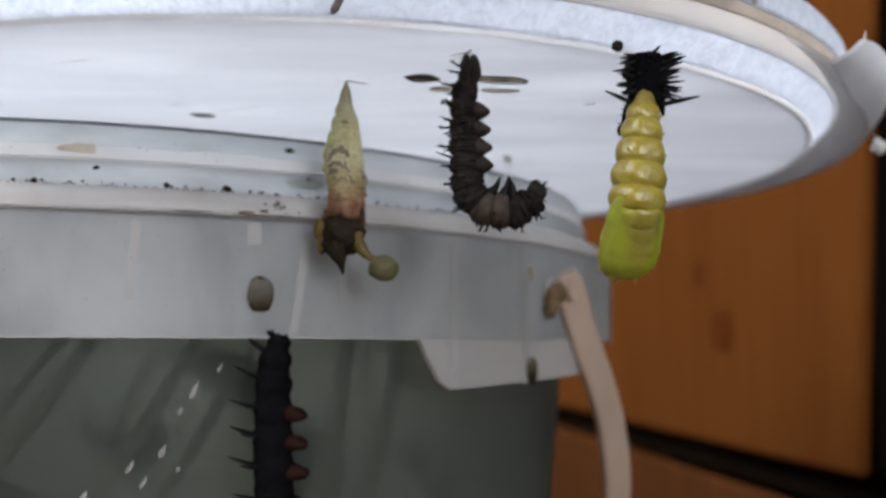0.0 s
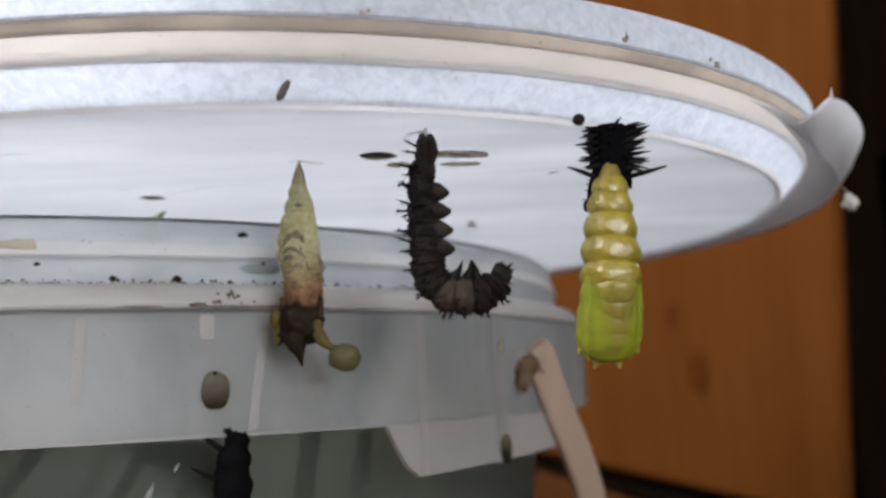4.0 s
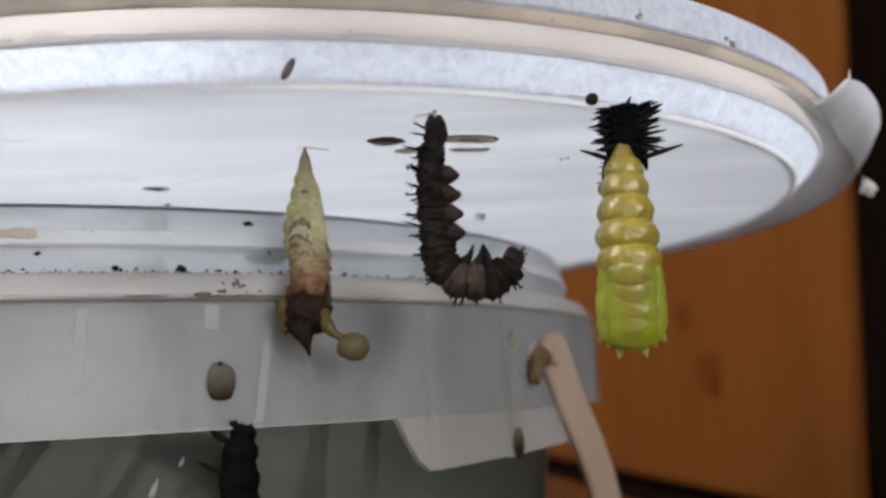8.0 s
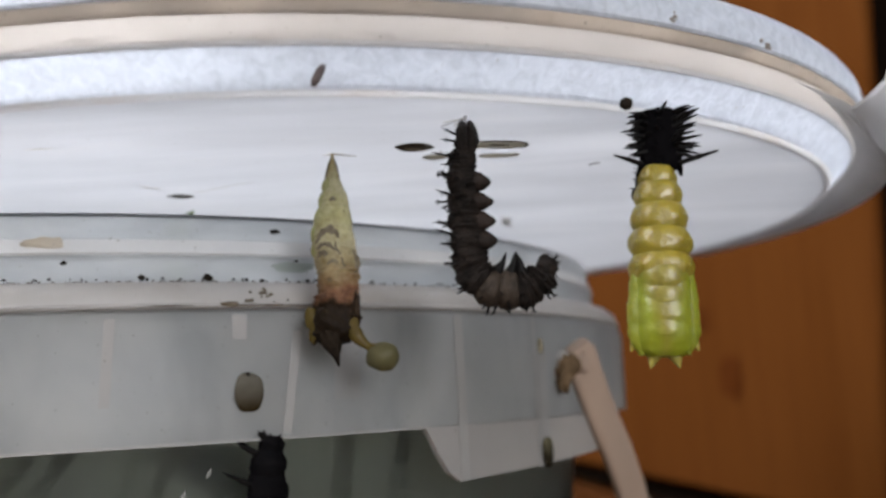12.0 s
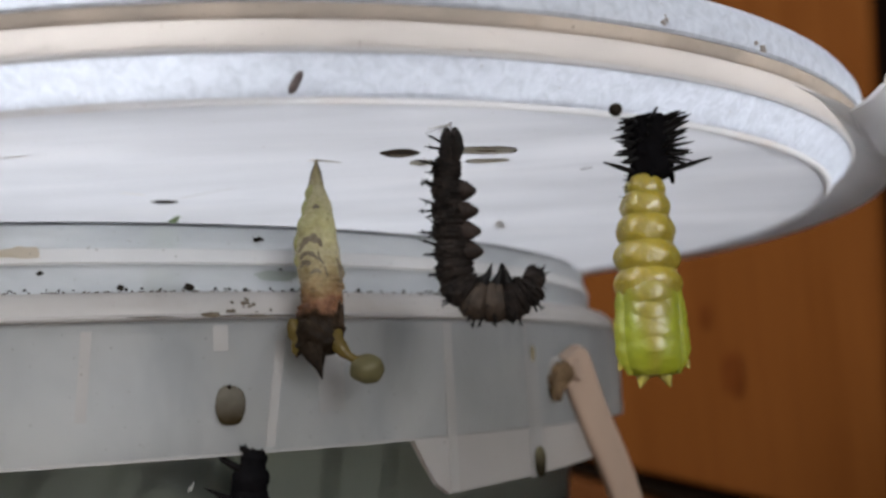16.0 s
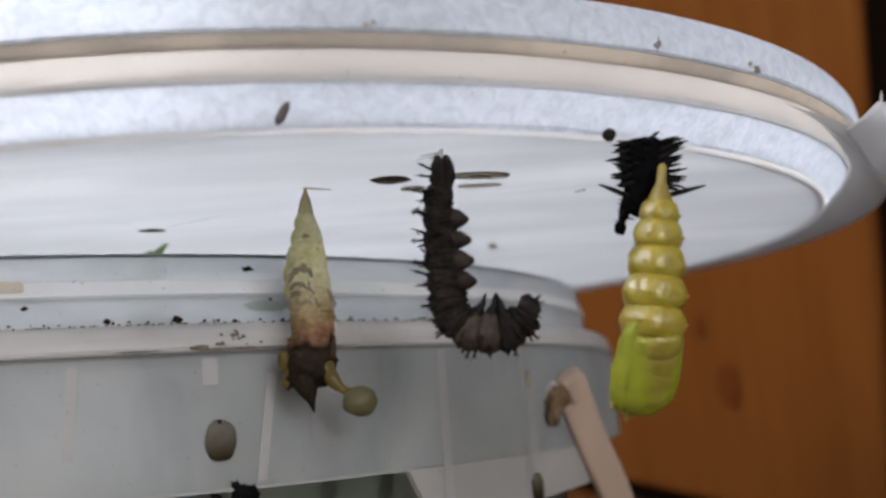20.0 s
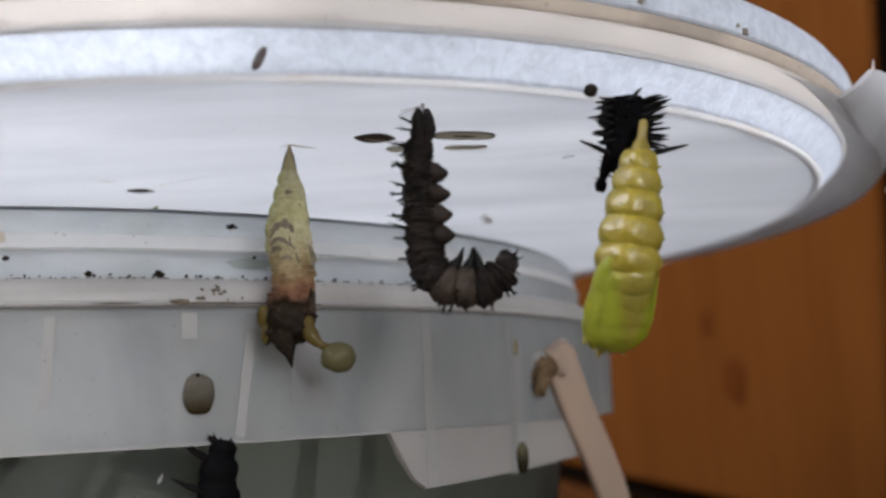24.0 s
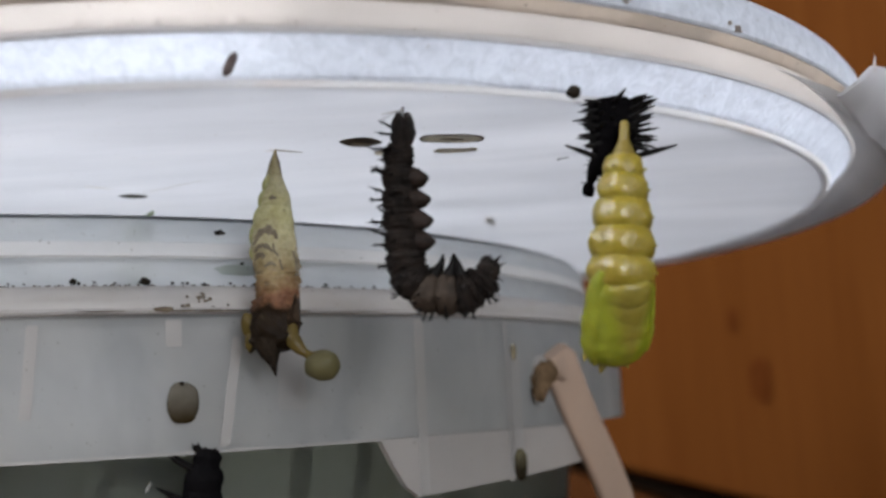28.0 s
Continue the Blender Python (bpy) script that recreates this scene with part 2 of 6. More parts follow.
PROLEG_RED = surface("red_proleg_hide", (0.005, 0.002, 0.0015), (0.020, 0.0062, 0.0036), 0.6, 500.0, 2600.0, 0.4, 0.0002, sss=0.25, sss_radius=0.0006, gloss=0.05)
SPINE = surface("spine", (0.002, 0.002, 0.002), (0.006, 0.005, 0.005), 0.5, 800.0, 3000.0, 0.0, gloss=0.1)
PUPA = surface("fresh_pupa", (0.170, 0.128, 0.010), (0.290, 0.232, 0.026), 0.32, 420.0, 1900.0, 0.45, 0.0004, sss=0.6, sss_radius=0.0018, coat=0.32)
PUPA_TAIL = surface("pupa_tail", (0.115, 0.082, 0.011), (0.235, 0.182, 0.028), 0.45, 300.0, 1500.0, 0.4, 0.0003, sss=0.3, sss_radius=0.0012)
WING = surface("wing_case", (0.150, 0.175, 0.008), (0.235, 0.25, 0.016), 0.5, 180.0, 1400.0, 0.3, 0.0003, sss=0.7, sss_radius=0.0025, coat=0.0)


def pupa_front():
    """The front body: yellow along the back, passing into translucent lime at the sides and towards the head."""
    m = surface("pupa_front", (0.15, 0.122, 0.014), (0.235, 0.20, 0.030), 0.40, 260.0, 1500.0, 0.3, 0.0003, sss=0.5, sss_radius=0.0016, coat=0.14)
    nd, lk = m.node_tree.nodes, m.node_tree.links
    p = next(n for n in nd if n.type == "BSDF_PRINCIPLED")
    base = p.inputs["Base Color"].links[0].from_socket
    tc, sep = nd.new("ShaderNodeTexCoord"), nd.new("ShaderNodeSeparateXYZ")
    lk.new(tc.outputs["Object"], sep.inputs[0])
    ab, mad, wob = nd.new("ShaderNodeMath"), nd.new("ShaderNodeMath"), nd.new("ShaderNodeMath")
    ab.operation, mad.operation, wob.operation = "ABSOLUTE", "MULTIPLY_ADD", "MULTIPLY_ADD"
    lk.new(sep.outputs["X"], ab.inputs[0])
    lk.new(sep.outputs["Z"], mad.inputs[0])
    mad.inputs[1].default_value = -0.27
    lk.new(ab.outputs[0], mad.inputs[2])
    lk.new(noise_tex(nd, lk, tc.outputs["Object"], 400.0), wob.inputs[0])
    wob.inputs[1].default_value = 0.0012
    lk.new(mad.outputs[0], wob.inputs[2])
    rng = nd.new("ShaderNodeMapRange")
    rng.inputs["From Min"].default_value, rng.inputs["From Max"].default_value = 0.0023, 0.0041
    lk.new(wob.outputs[0], rng.inputs["Value"])
    lk.new(mix_col(nd, lk, rng.outputs[0], base, (0.19, 0.215, 0.010)), p.inputs["Base Color"])
    return m


PUPA_FRONT = pupa_front()
HORN = surface("pupa_horn", (0.24, 0.21, 0.04), (0.32, 0.28, 0.07), 0.3, 300.0, 1500.0, 0.1, 0.0002, sss=0.5, sss_radius=0.001, coat=0.3)
DEAD_GREEN = surface("withered_green_edge", (0.17, 0.17, 0.05), (0.29, 0.285, 0.13), 0.35, 330.0, 1600.0, 0.4, 0.0004, sss=0.3, sss_radius=0.001, coat=0.25)
DEAD_BROWN = surface("withered_brown", (0.010, 0.006, 0.0045), (0.065, 0.044, 0.028), 0.5, 420.0, 1600.0, 0.6, 0.0004, coat=0.0, gloss=0.08, spread=(0.35, 0.7))
DEAD_BLACK = surface("withered_black", (0.004, 0.0032, 0.0028), (0.022, 0.016, 0.011), 0.7, 400.0, 1600.0, 0.7, 0.0005, coat=0.0, gloss=0.04)


def withered():
    """The dead pupa's skin from tail to head: cream and yellow, then brown and dull red, then black; blotched."""
    m = surface("withered_skin", (0.185, 0.165, 0.095), (0.42, 0.395, 0.295), 0.5, 330.0, 1600.0, 0.6, 0.0004, sss=0.25, sss_radius=0.001, coat=0.0, gloss=0.08)
    nd, lk = m.node_tree.nodes, m.node_tree.links
    p = next(n for n in nd if n.type == "BSDF_PRINCIPLED")
    base = p.inputs["Base Color"].links[0].from_socket
    tc, sep, wob = nd.new("ShaderNodeTexCoord"), nd.new("ShaderNodeSeparateXYZ"), nd.new("ShaderNodeMath")
    lk.new(tc.outputs["Object"], sep.inputs[0])
    wob.operation = "MULTIPLY_ADD"
    lk.new(noise_tex(nd, lk, tc.outputs["Object"], 300.0, 5.0, 0.65), wob.inputs[0])
    wob.inputs[1].default_value = 0.009
    lk.new(sep.outputs["Z"], wob.inputs[2])
    rng = nd.new("ShaderNodeMapRange")
    rng.inputs["From Min"].default_value, rng.inputs["From Max"].default_value = 0.0045, -0.0265
    lk.new(wob.outputs[0], rng.inputs["Value"])
    tone = ramp(nd, lk, rng.outputs[0], [(0.0, (1.0, 0.85, 0.62)), (0.16, (1.0, 0.99, 0.86)), (0.34, (0.95, 0.96, 0.70)), (0.46, (1.0, 0.97, 0.87)), (0.58, (0.84, 0.74, 0.60)), (0.66, (0.62, 0.44, 0.34)), (0.72, (0.46, 0.24, 0.19)), (0.77, (0.05, 0.033, 0.026)), (0.95, (0.022, 0.015, 0.012))])
    col = mix_col(nd, lk, 1.0, base, tone, "MULTIPLY")
    spots = ramp(nd, lk, noise_tex(nd, lk, tc.outputs["Object"], 620.0, 3.0, 0.5, 0.5), [(0.64, (0, 0, 0)), (0.74, (0.55, 0.55, 0.55))])
    lk.new(mix_col(nd, lk, spots, col, (0.05, 0.04, 0.025)), p.inputs["Base Color"])
    return m


WITHERED = withered()


def drop_skin(name, top, foot, low, high):
    """A dried drop: cloudy at its top, brown where it gathered at its foot."""
    m = surface(name, tuple(0.8 * v for v in top), top, 0.6, 500.0, 1800.0, 0.3, 0.0002, gloss=0.05)
    nd, lk = m.node_tree.nodes, m.node_tree.links
    p = next(n for n in nd if n.type == "BSDF_PRINCIPLED")
    base = p.inputs["Base Color"].links[0].from_socket
    tc, sep, wob, rng = nd.new("ShaderNodeTexCoord"), nd.new("ShaderNodeSeparateXYZ"), nd.new("ShaderNodeMath"), nd.new("ShaderNodeMapRange")
    lk.new(tc.outputs["Object"], sep.inputs[0])
    wob.operation = "MULTIPLY_ADD"
    lk.new(noise_tex(nd, lk, tc.outputs["Object"], 700.0, 4.0), wob.inputs[0])
    wob.inputs[1].default_value = 0.0014
    lk.new(sep.outputs["Z"], wob.inputs[2])
    rng.inputs["From Min"].default_value, rng.inputs["From Max"].default_value = high, low
    lk.new(wob.outputs[0], rng.inputs["Value"])
    lk.new(mix_col(nd, lk, rng.outputs[0], base, foot), p.inputs["Base Color"])
    return m


DROP_GREY = drop_skin("grey_drop", (0.098, 0.090, 0.073), (0.022, 0.015, 0.006), -0.0016, 0.0022)
DROP_OLIVE = drop_skin("olive_drop", (0.10, 0.09, 0.055), (0.014, 0.011, 0.006), 0.0000, 0.0028)
MARK = surface("dark_marking", (0.075, 0.062, 0.045), (0.21, 0.18, 0.13), 0.8, 500.0, 1600.0, 0.3, 0.0002, gloss=0.03)
AMBER = milky("amber_fluid", (0.17, 0.122, 0.032), (0.30, 0.22, 0.065), 0.40, 0.24, 0.3, 0.25, 300.0, 1500.0, (1, 1, 1), 0.1, (0.08, 0.055, 0.02), 0.5, gloss=0.4)
FLUID = milky("cloudy_droplet", (0.16, 0.143, 0.07), (0.36, 0.33, 0.19), 0.42, 0.26, 0.4, 0.4, 300.0, 1500.0, (1, 1, 1), 0.1, (0.2, 0.16, 0.07), 0.3, gloss=0.25)
DRIED = surface("dried_fluid", (0.07, 0.055, 0.022), (0.30, 0.26, 0.17), 0.35, 260.0, 1500.0, 0.4, 0.0002, coat=0.2)
DIRT = surface("brown_dirt", (0.035, 0.024, 0.015), (0.12, 0.085, 0.055), 0.8, 700.0, 3000.0, 0.3)
DRIED_WHITE = surface("white_dried_splash", (0.13, 0.135, 0.125), (0.24, 0.24, 0.22), 0.5, 260.0, 1500.0, 0.3, 0.0002)
FRASS = surface("frass", (0.005, 0.005, 0.005), (0.028, 0.022, 0.016), 0.8, 700.0, 3000.0, 0.8, 0.0003, gloss=0.03)
SPLINTER = surface("grey_splinter", (0.07, 0.055, 0.055), (0.19, 0.165, 0.165), 0.7, 500.0, 2000.0, 0.5, 0.0002, gloss=0.05)
HUSK = surface("brown_husk", (0.035, 0.025, 0.016), (0.15, 0.115, 0.07), 0.5, 500.0, 2000.0, 0.5, 0.0002)
HUSK_GREY = surface("grey_husk", (0.028, 0.024, 0.020), (0.12, 0.105, 0.085), 0.6, 700.0, 2000.0, 0.6, 0.0002, gloss=0.08)
HUSK_PALE = surface("pale_husk", (0.22, 0.19, 0.13), (0.36, 0.32, 0.23), 0.5, 500.0, 2000.0, 0.4, 0.0002)
SILK = surface("silk", (0.55, 0.5, 0.42), (0.72, 0.68, 0.6), 0.6, 500.0, 2000.0, 0.0)
WHITE_FLUFF = surface("white_fluff", (0.34, 0.34, 0.33), (0.52, 0.52, 0.5), 0.8, 500.0, 2000.0, 0.6, 0.0004)
SILK_PALE = milky("pale_silk", (0.70, 0.70, 0.71), (0.82, 0.82, 0.83), 0.6, 0.2, mottle=0.0)
LEAF = surface("nettle_leaf", (0.035, 0.07, 0.02), (0.09, 0.15, 0.045), 0.5, 120.0, 900.0, 0.6, 0.0006)
LEAF_DRY = surface("wilted_leaf", (0.05, 0.05, 0.022), (0.12, 0.115, 0.055), 0.6, 120.0, 900.0, 0.6, 0.0006)
LEAF_TIP = surface("young_leaf", (0.10, 0.17, 0.05), (0.24, 0.34, 0.13), 0.5, 150.0, 900.0, 0.5, 0.0005)
STEM = surface("nettle_stem", (0.22, 0.25, 0.13), (0.36, 0.38, 0.22), 0.5, 60.0, 900.0, 0.4, 0.0004, (1, 1, 0.2))
PLASTER = surface("plaster", (0.25, 0.24, 0.22), (0.33, 0.32, 0.30), 0.9, 3.0, 90.0, 0.3, 0.001)
CEILING = surface("ceiling_paint", (0.40, 0.36, 0.31), (0.48, 0.44, 0.39), 0.9, 3.0, 90.0, 0.2, 0.001)
FLOOR = surface("floor_wood", (0.12, 0.065, 0.03), (0.2, 0.115, 0.055), 0.5, 3.0, 60.0, 0.2, 0.001, (1, 0.12, 1))
TABLE = surface("table_wood", (0.10, 0.06, 0.035), (0.17, 0.10, 0.06), 0.45, 6.0, 120.0, 0.2, 0.0006, (0.12, 1, 1))
FRAME_WHITE = surface("white_paint", (0.72, 0.72, 0.70), (0.82, 0.82, 0.80), 0.4, 10.0, 200.0, 0.1)


# ---- mesh tools ----
def finish(bm, name, smooth=True):
    bmesh.ops.recalc_face_normals(bm, faces=bm.faces)
    for e in bm.edges:
        if len(e.link_faces) == 2 and e.calc_face_angle(0.0) > 0.72:
            e.smooth = False
    me = bpy.data.meshes.new(name)
    bm.to_mesh(me)
    bm.free()
    me.polygons.foreach_set("use_smooth", [smooth] * len(me.polygons))
    return me


def part(name, bm, material, parent, label="", smooth=True):
    """One mesh, drawn in the room's coordinates, as a child of a thing or part."""
    top = parent
    while top.parent:
        top = top.parent
    bm.transform(top.matrix_basis.inverted())
    ob = new(name, finish(bm, name, smooth))
    ob.data.materials.append(material)
    ob.parent = parent
    return tagged(ob, label)


def thing(name, label, category, m=None, group="", kind=""):
    ob = new(name)
    ob.empty_display_size = 0.005
    ob.matrix_basis = m or Matrix()
    return tagged(ob, label, category, group, kind)


def solo(name, bm, material, label, category, m=None, group="", kind="", smooth=True):
    ob = new(name, finish(bm, name, smooth))
    ob.data.materials.append(material)
    ob.matrix_basis = m or Matrix()
    return tagged(ob, label, category, group, kind)


def box(bm, lo, hi, bevel=0.0):
    size = [b - a for a, b in zip(lo, hi)]
    mid = [(a + b) / 2 for a, b in zip(lo, hi)]
    made = bmesh.ops.create_cube(bm, size=1.0, matrix=Matrix.Translation(mid) @ Matrix.Diagonal((*size, 1)))
    if bevel:
        edges = list({e for v in made["verts"] for e in v.link_edges})
        bmesh.ops.bevel(bm, geom=edges, offset=bevel, segments=2, profile=0.5, affect="EDGES")
    return bm


def lathe(profile, centre=(0, 0), a0=0.0, a1=360.0, n=96, lift=None, bm=None):
    """A closed (r, z) outline swept about the upright through centre; lift(angle, index) may shift a corner's height."""
    bm = bm or bmesh.new()
    whole = a1 - a0 >= 359.9
    steps = n if whole else n + 1
    rings = []
    for i in range(steps):
        d = a0 + (a1 - a0) * i / n
        c, s = math.cos(radians(d)), math.sin(radians(d))
        rings.append([bm.verts.new((centre[0] + r * c, centre[1] + r * s, z + (lift(d, k) if lift else 0))) for k, (r, z) in enumerate(profile)])
    k = len(profile)
    for i in range(n):
        a, b = rings[i], rings[(i + 1) % steps]
        for j in range(k):
            bm.faces.new((a[j], a[(j + 1) % k], b[(j + 1) % k], b[j]))
    if not whole:
        bm.faces.new(rings[0])
        bm.faces.new(rings[-1][::-1])
    return bm


def smooth_path(points, steps):
    """Catmull-Rom through points, steps to a span."""
    p = [Vector(q) for q in points]
    p = [p[0] * 2 - p[1], *p, p[-1] * 2 - p[-2]]
    out = []
    for i in range(1, len(p) - 2):
        for s in range(steps):
            t = s / steps
            out.append(0.5 * (2 * p[i] + (p[i + 1] - p[i - 1]) * t + (2 * p[i - 1] - 5 * p[i] + 4 * p[i + 1] - p[i + 2]) * t * t
                              + (3 * p[i] - p[i - 1] - 3 * p[i + 1] + p[i + 2]) * t ** 3))
    return out + [p[-2]]


def tube(points, radii, n=12, side=(0, 1, 0), flat=1.0, bm=None, rough=0.0, seed=0.0):
    """A closed tube through points; radii along it; flat: its radius along side, as a share."""
    bm = bm or bmesh.new()
    pts = [Vector(p) for p in points]
    rings = []
    for i, p in enumerate(pts):
        d = (pts[min(i + 1, len(pts) - 1)] - pts[max(i - 1, 0)]).normalized()
        v = Vector(side)
        v = (v - d * v.dot(d)).normalized()
        u = d.cross(v)
        ring = []
        for j in range(n):
            a = 2 * math.pi * j / n
            r = radii[i]
            if rough:
                r *= 1 + rough * noise.noise(Vector((math.cos(a) * 1.7 + seed, math.sin(a) * 1.7, i * 0.6 + seed * 3)))
            ring.append(bm.verts.new(p + u * (r * math.cos(a)) + v * (r * flat * math.sin(a))))
        rings.append(ring)
    for a, b in zip(rings, rings[1:]):
        for j in range(n):
            bm.faces.new((a[j], a[(j + 1) % n], b[(j + 1) % n], b[j]))
    bm.faces.new(rings[0][::-1])
    bm.faces.new(rings[-1])
    return bm


def blob(centre, radii, n=14, m=9, rough=0.0, seed=0.0, bm=None, turn=None):
    bm = bm or bmesh.new()
    made = bmesh.ops.create_uvsphere(bm, u_segments=n, v_segments=m, radius=1.0)["verts"]
    for v in made:
        k = 1 + rough * noise.noise(v.co * 1.6 + Vector((seed, seed * 2, 0)))
        q = Vector((v.co.x * radii[0] * k, v.co.y * radii[1] * k, v.co.z * radii[2] * k))
        v.co = Vector(centre) + (turn @ q if turn else q)
    return bm


def spike(base, tip, r, bm=None, n=6, bow=(0, 0, 0)):
    base, tip = Vector(base), Vector(tip)
    mid = base.lerp(tip, 0.5) + Vector(bow)
    side = (0, 1, 0) if abs((tip - base).normalized().y) < 0.9 else (1, 0, 0)
    return tube([base, mid, tip], [r, r * 0.72, r * 0.12], n, side, bm=bm)


def sheet(corners, thick, bm=None):
    """A thin plate over a ring of corners, thickened upwards."""
    bm = bm or bmesh.new()
    a = [bm.verts.new(Vector(c)) for c in corners]
    b = [bm.verts.new(Vector(c) + Vector((0, 0, thick))) for c in corners]
    bm.faces.new(a[::-1])
    bm.faces.new(b)
    for i in range(len(a)):
        j = (i + 1) % len(a)
        bm.faces.new((a[i], a[j], b[j], b[i]))
    return bm


# ---- the room ----
def room():
    """An assumed attic, out of view: a low wall and a sloping roof with two windows beside the table, a flat ceiling,
    and a window in the front wall; the windows are set round the lamps.
    """
    x0, x1, y0, y1, h, t, knee, ridge = -0.65, 1.5, -1.7, 1.45, 2.2, 0.12, 1.0, 0.451
    for name, lo, hi, mat, label in (
            ("floor", (x0 - t, y0 - t, -0.1), (x1 + t, y1 + t, 0.0), FLOOR, "brown wooden floor of the room"),
            ("ceiling", (ridge, y0 - t, h), (x1 + t, y1 + t, h + t), CEILING, "white painted ceiling of the room"),
            ("wall_west", (x0 - t, y0, 0.0), (x0, y1, knee), PLASTER, "low plastered wall under the roof slope"),
            ("wall_north", (x0 - t, y1, 0.0), (x1 + t, y1 + t, h), PLASTER, "plain plastered wall"),
            ("wall_east", (x1, y0, 0.0), (x1 + t, y1, h), PLASTER, "plain plastered wall")):
        solo(name, box(bmesh.new(), lo, hi), mat, label, name.split("_")[0], kind="structure", smooth=False)

    def frame_of(bm, a0, a1, b0, b1, at):
        for p0, p1, q0, q1 in ((a0, a0 + 0.05, b0, b1), (a1 - 0.05, a1, b0, b1), (a0 + 0.05, a1 - 0.05, b0, b0 + 0.05), (a0 + 0.05, a1 - 0.05, b1 - 0.05, b1)):
            at(bm, p0, p1, q0, q1)
        return bm
    # the slope, drawn flat: y, the way up it, and outwards
    up = Vector((ridge - x0, 0, h - knee))
    length = up.length
    up.normalize()
    slope = Matrix(((0, up.x, -up.z, x0), (1, 0, 0, 0), (0, up.z, up.x, knee), (0, 0, 0, 1)))
    bm = bmesh.new()
    for a0, a1, b0, b1 in ((y0, y1, 0, 0.20), (y0, y1, 0.66, length), (y0, -0.26, 0.20, 0.66), (0.50, 0.62, 0.20, 0.66), (1.38, y1, 0.20, 0.66)):
        box(bm, (a0, b0, 0), (a1, b1, t))
    bm.transform(slope)
    solo("ceiling_slope", bm, CEILING, "assumed white painted roof slope with two windows", "ceiling", kind="structure", smooth=False)
    for number, a0, a1 in (("window_1", -0.26, 0.50), ("window_2", 0.62, 1.38)):
        w = thing(number, "assumed white wooden roof window round a lamp for the lid", "window", Matrix.Translation(slope @ Vector(((a0 + a1) / 2, 0.20, 0))), kind="structure")
        bm = frame_of(bmesh.new(), a0, a1, 0.20, 0.66, lambda b, p0, p1, q0, q1: box(b, (p0, q0, 0.05), (p1, q1, 0.10), 0.004))
        bm.transform(slope)
        part("window_frame", bm, FRAME_WHITE, w, smooth=False)
    # an assumed, unseen window round the front fill lamp
    va, vb, za, zb = 0.33, 1.37, 0.85, 1.85
    bm = bmesh.new()
    for lo, hi in (((x0 - t, y0 - t, 0), (va, y0, h)), ((vb, y0 - t, 0), (x1 + t, y0, h)), ((va, y0 - t, 0), (vb, y0, za)), ((va, y0 - t, zb), (vb, y0, h))):
        box(bm, lo, hi)
    solo("wall_south", bm, PLASTER, "plain plastered wall with an assumed window", "wall", kind="structure", smooth=False)
    w = thing("window_3", "assumed white wooden window in the front wall, for fill light", "window", pose(0.85, y0, za), kind="structure")
    part("window_frame", frame_of(bmesh.new(), va, vb, za, zb, lambda b, p0, p1, q0, q1: box(b, (p0, y0 - 0.10, q0), (p1, y0 - 0.05, q1), 0.004)), FRAME_WHITE, w, smooth=False)


TABLE_Z = 0.74


def table():
    t = thing("table", "brown wooden table under the plastic bucket", "table", pose(-0.25, 0.2, 0.0))
    part("tabletop", box(bmesh.new(), (-0.40, -0.05, TABLE_Z - 0.03), (0.085, 0.62, TABLE_Z), 0.004), TABLE, t, smooth=False)
    for x in (-0.385, 0.03):
        for y in (-0.02, 0.55):
            part("leg", box(bmesh.new(), (x, y, 0.0), (x + 0.045, y + 0.045, TABLE_Z - 0.03), 0.004), TABLE, t, smooth=False)


def plank(bm, a, b, z0, z1, thick, bevel=0.003):
    """An upright board whose seen face runs from a to b in plan, thickness to the right of that line."""
    d = Vector((b[0] - a[0], b[1] - a[1], 0))
    length = d.length
    m = Matrix.Translation((a[0], a[1], 0)) @ Matrix.Rotation(math.atan2(d.y, d.x), 4, "Z")
    own = bmesh.new()
    box(own, (0, 0, z0), (length, thick, z1), bevel)
    own.transform(m)
    me = bpy.data.meshes.new("plank")
    own.to_mesh(me)
    own.free()
    bm.from_mesh(me)
    bpy.data.meshes.remove(me)
    return bm


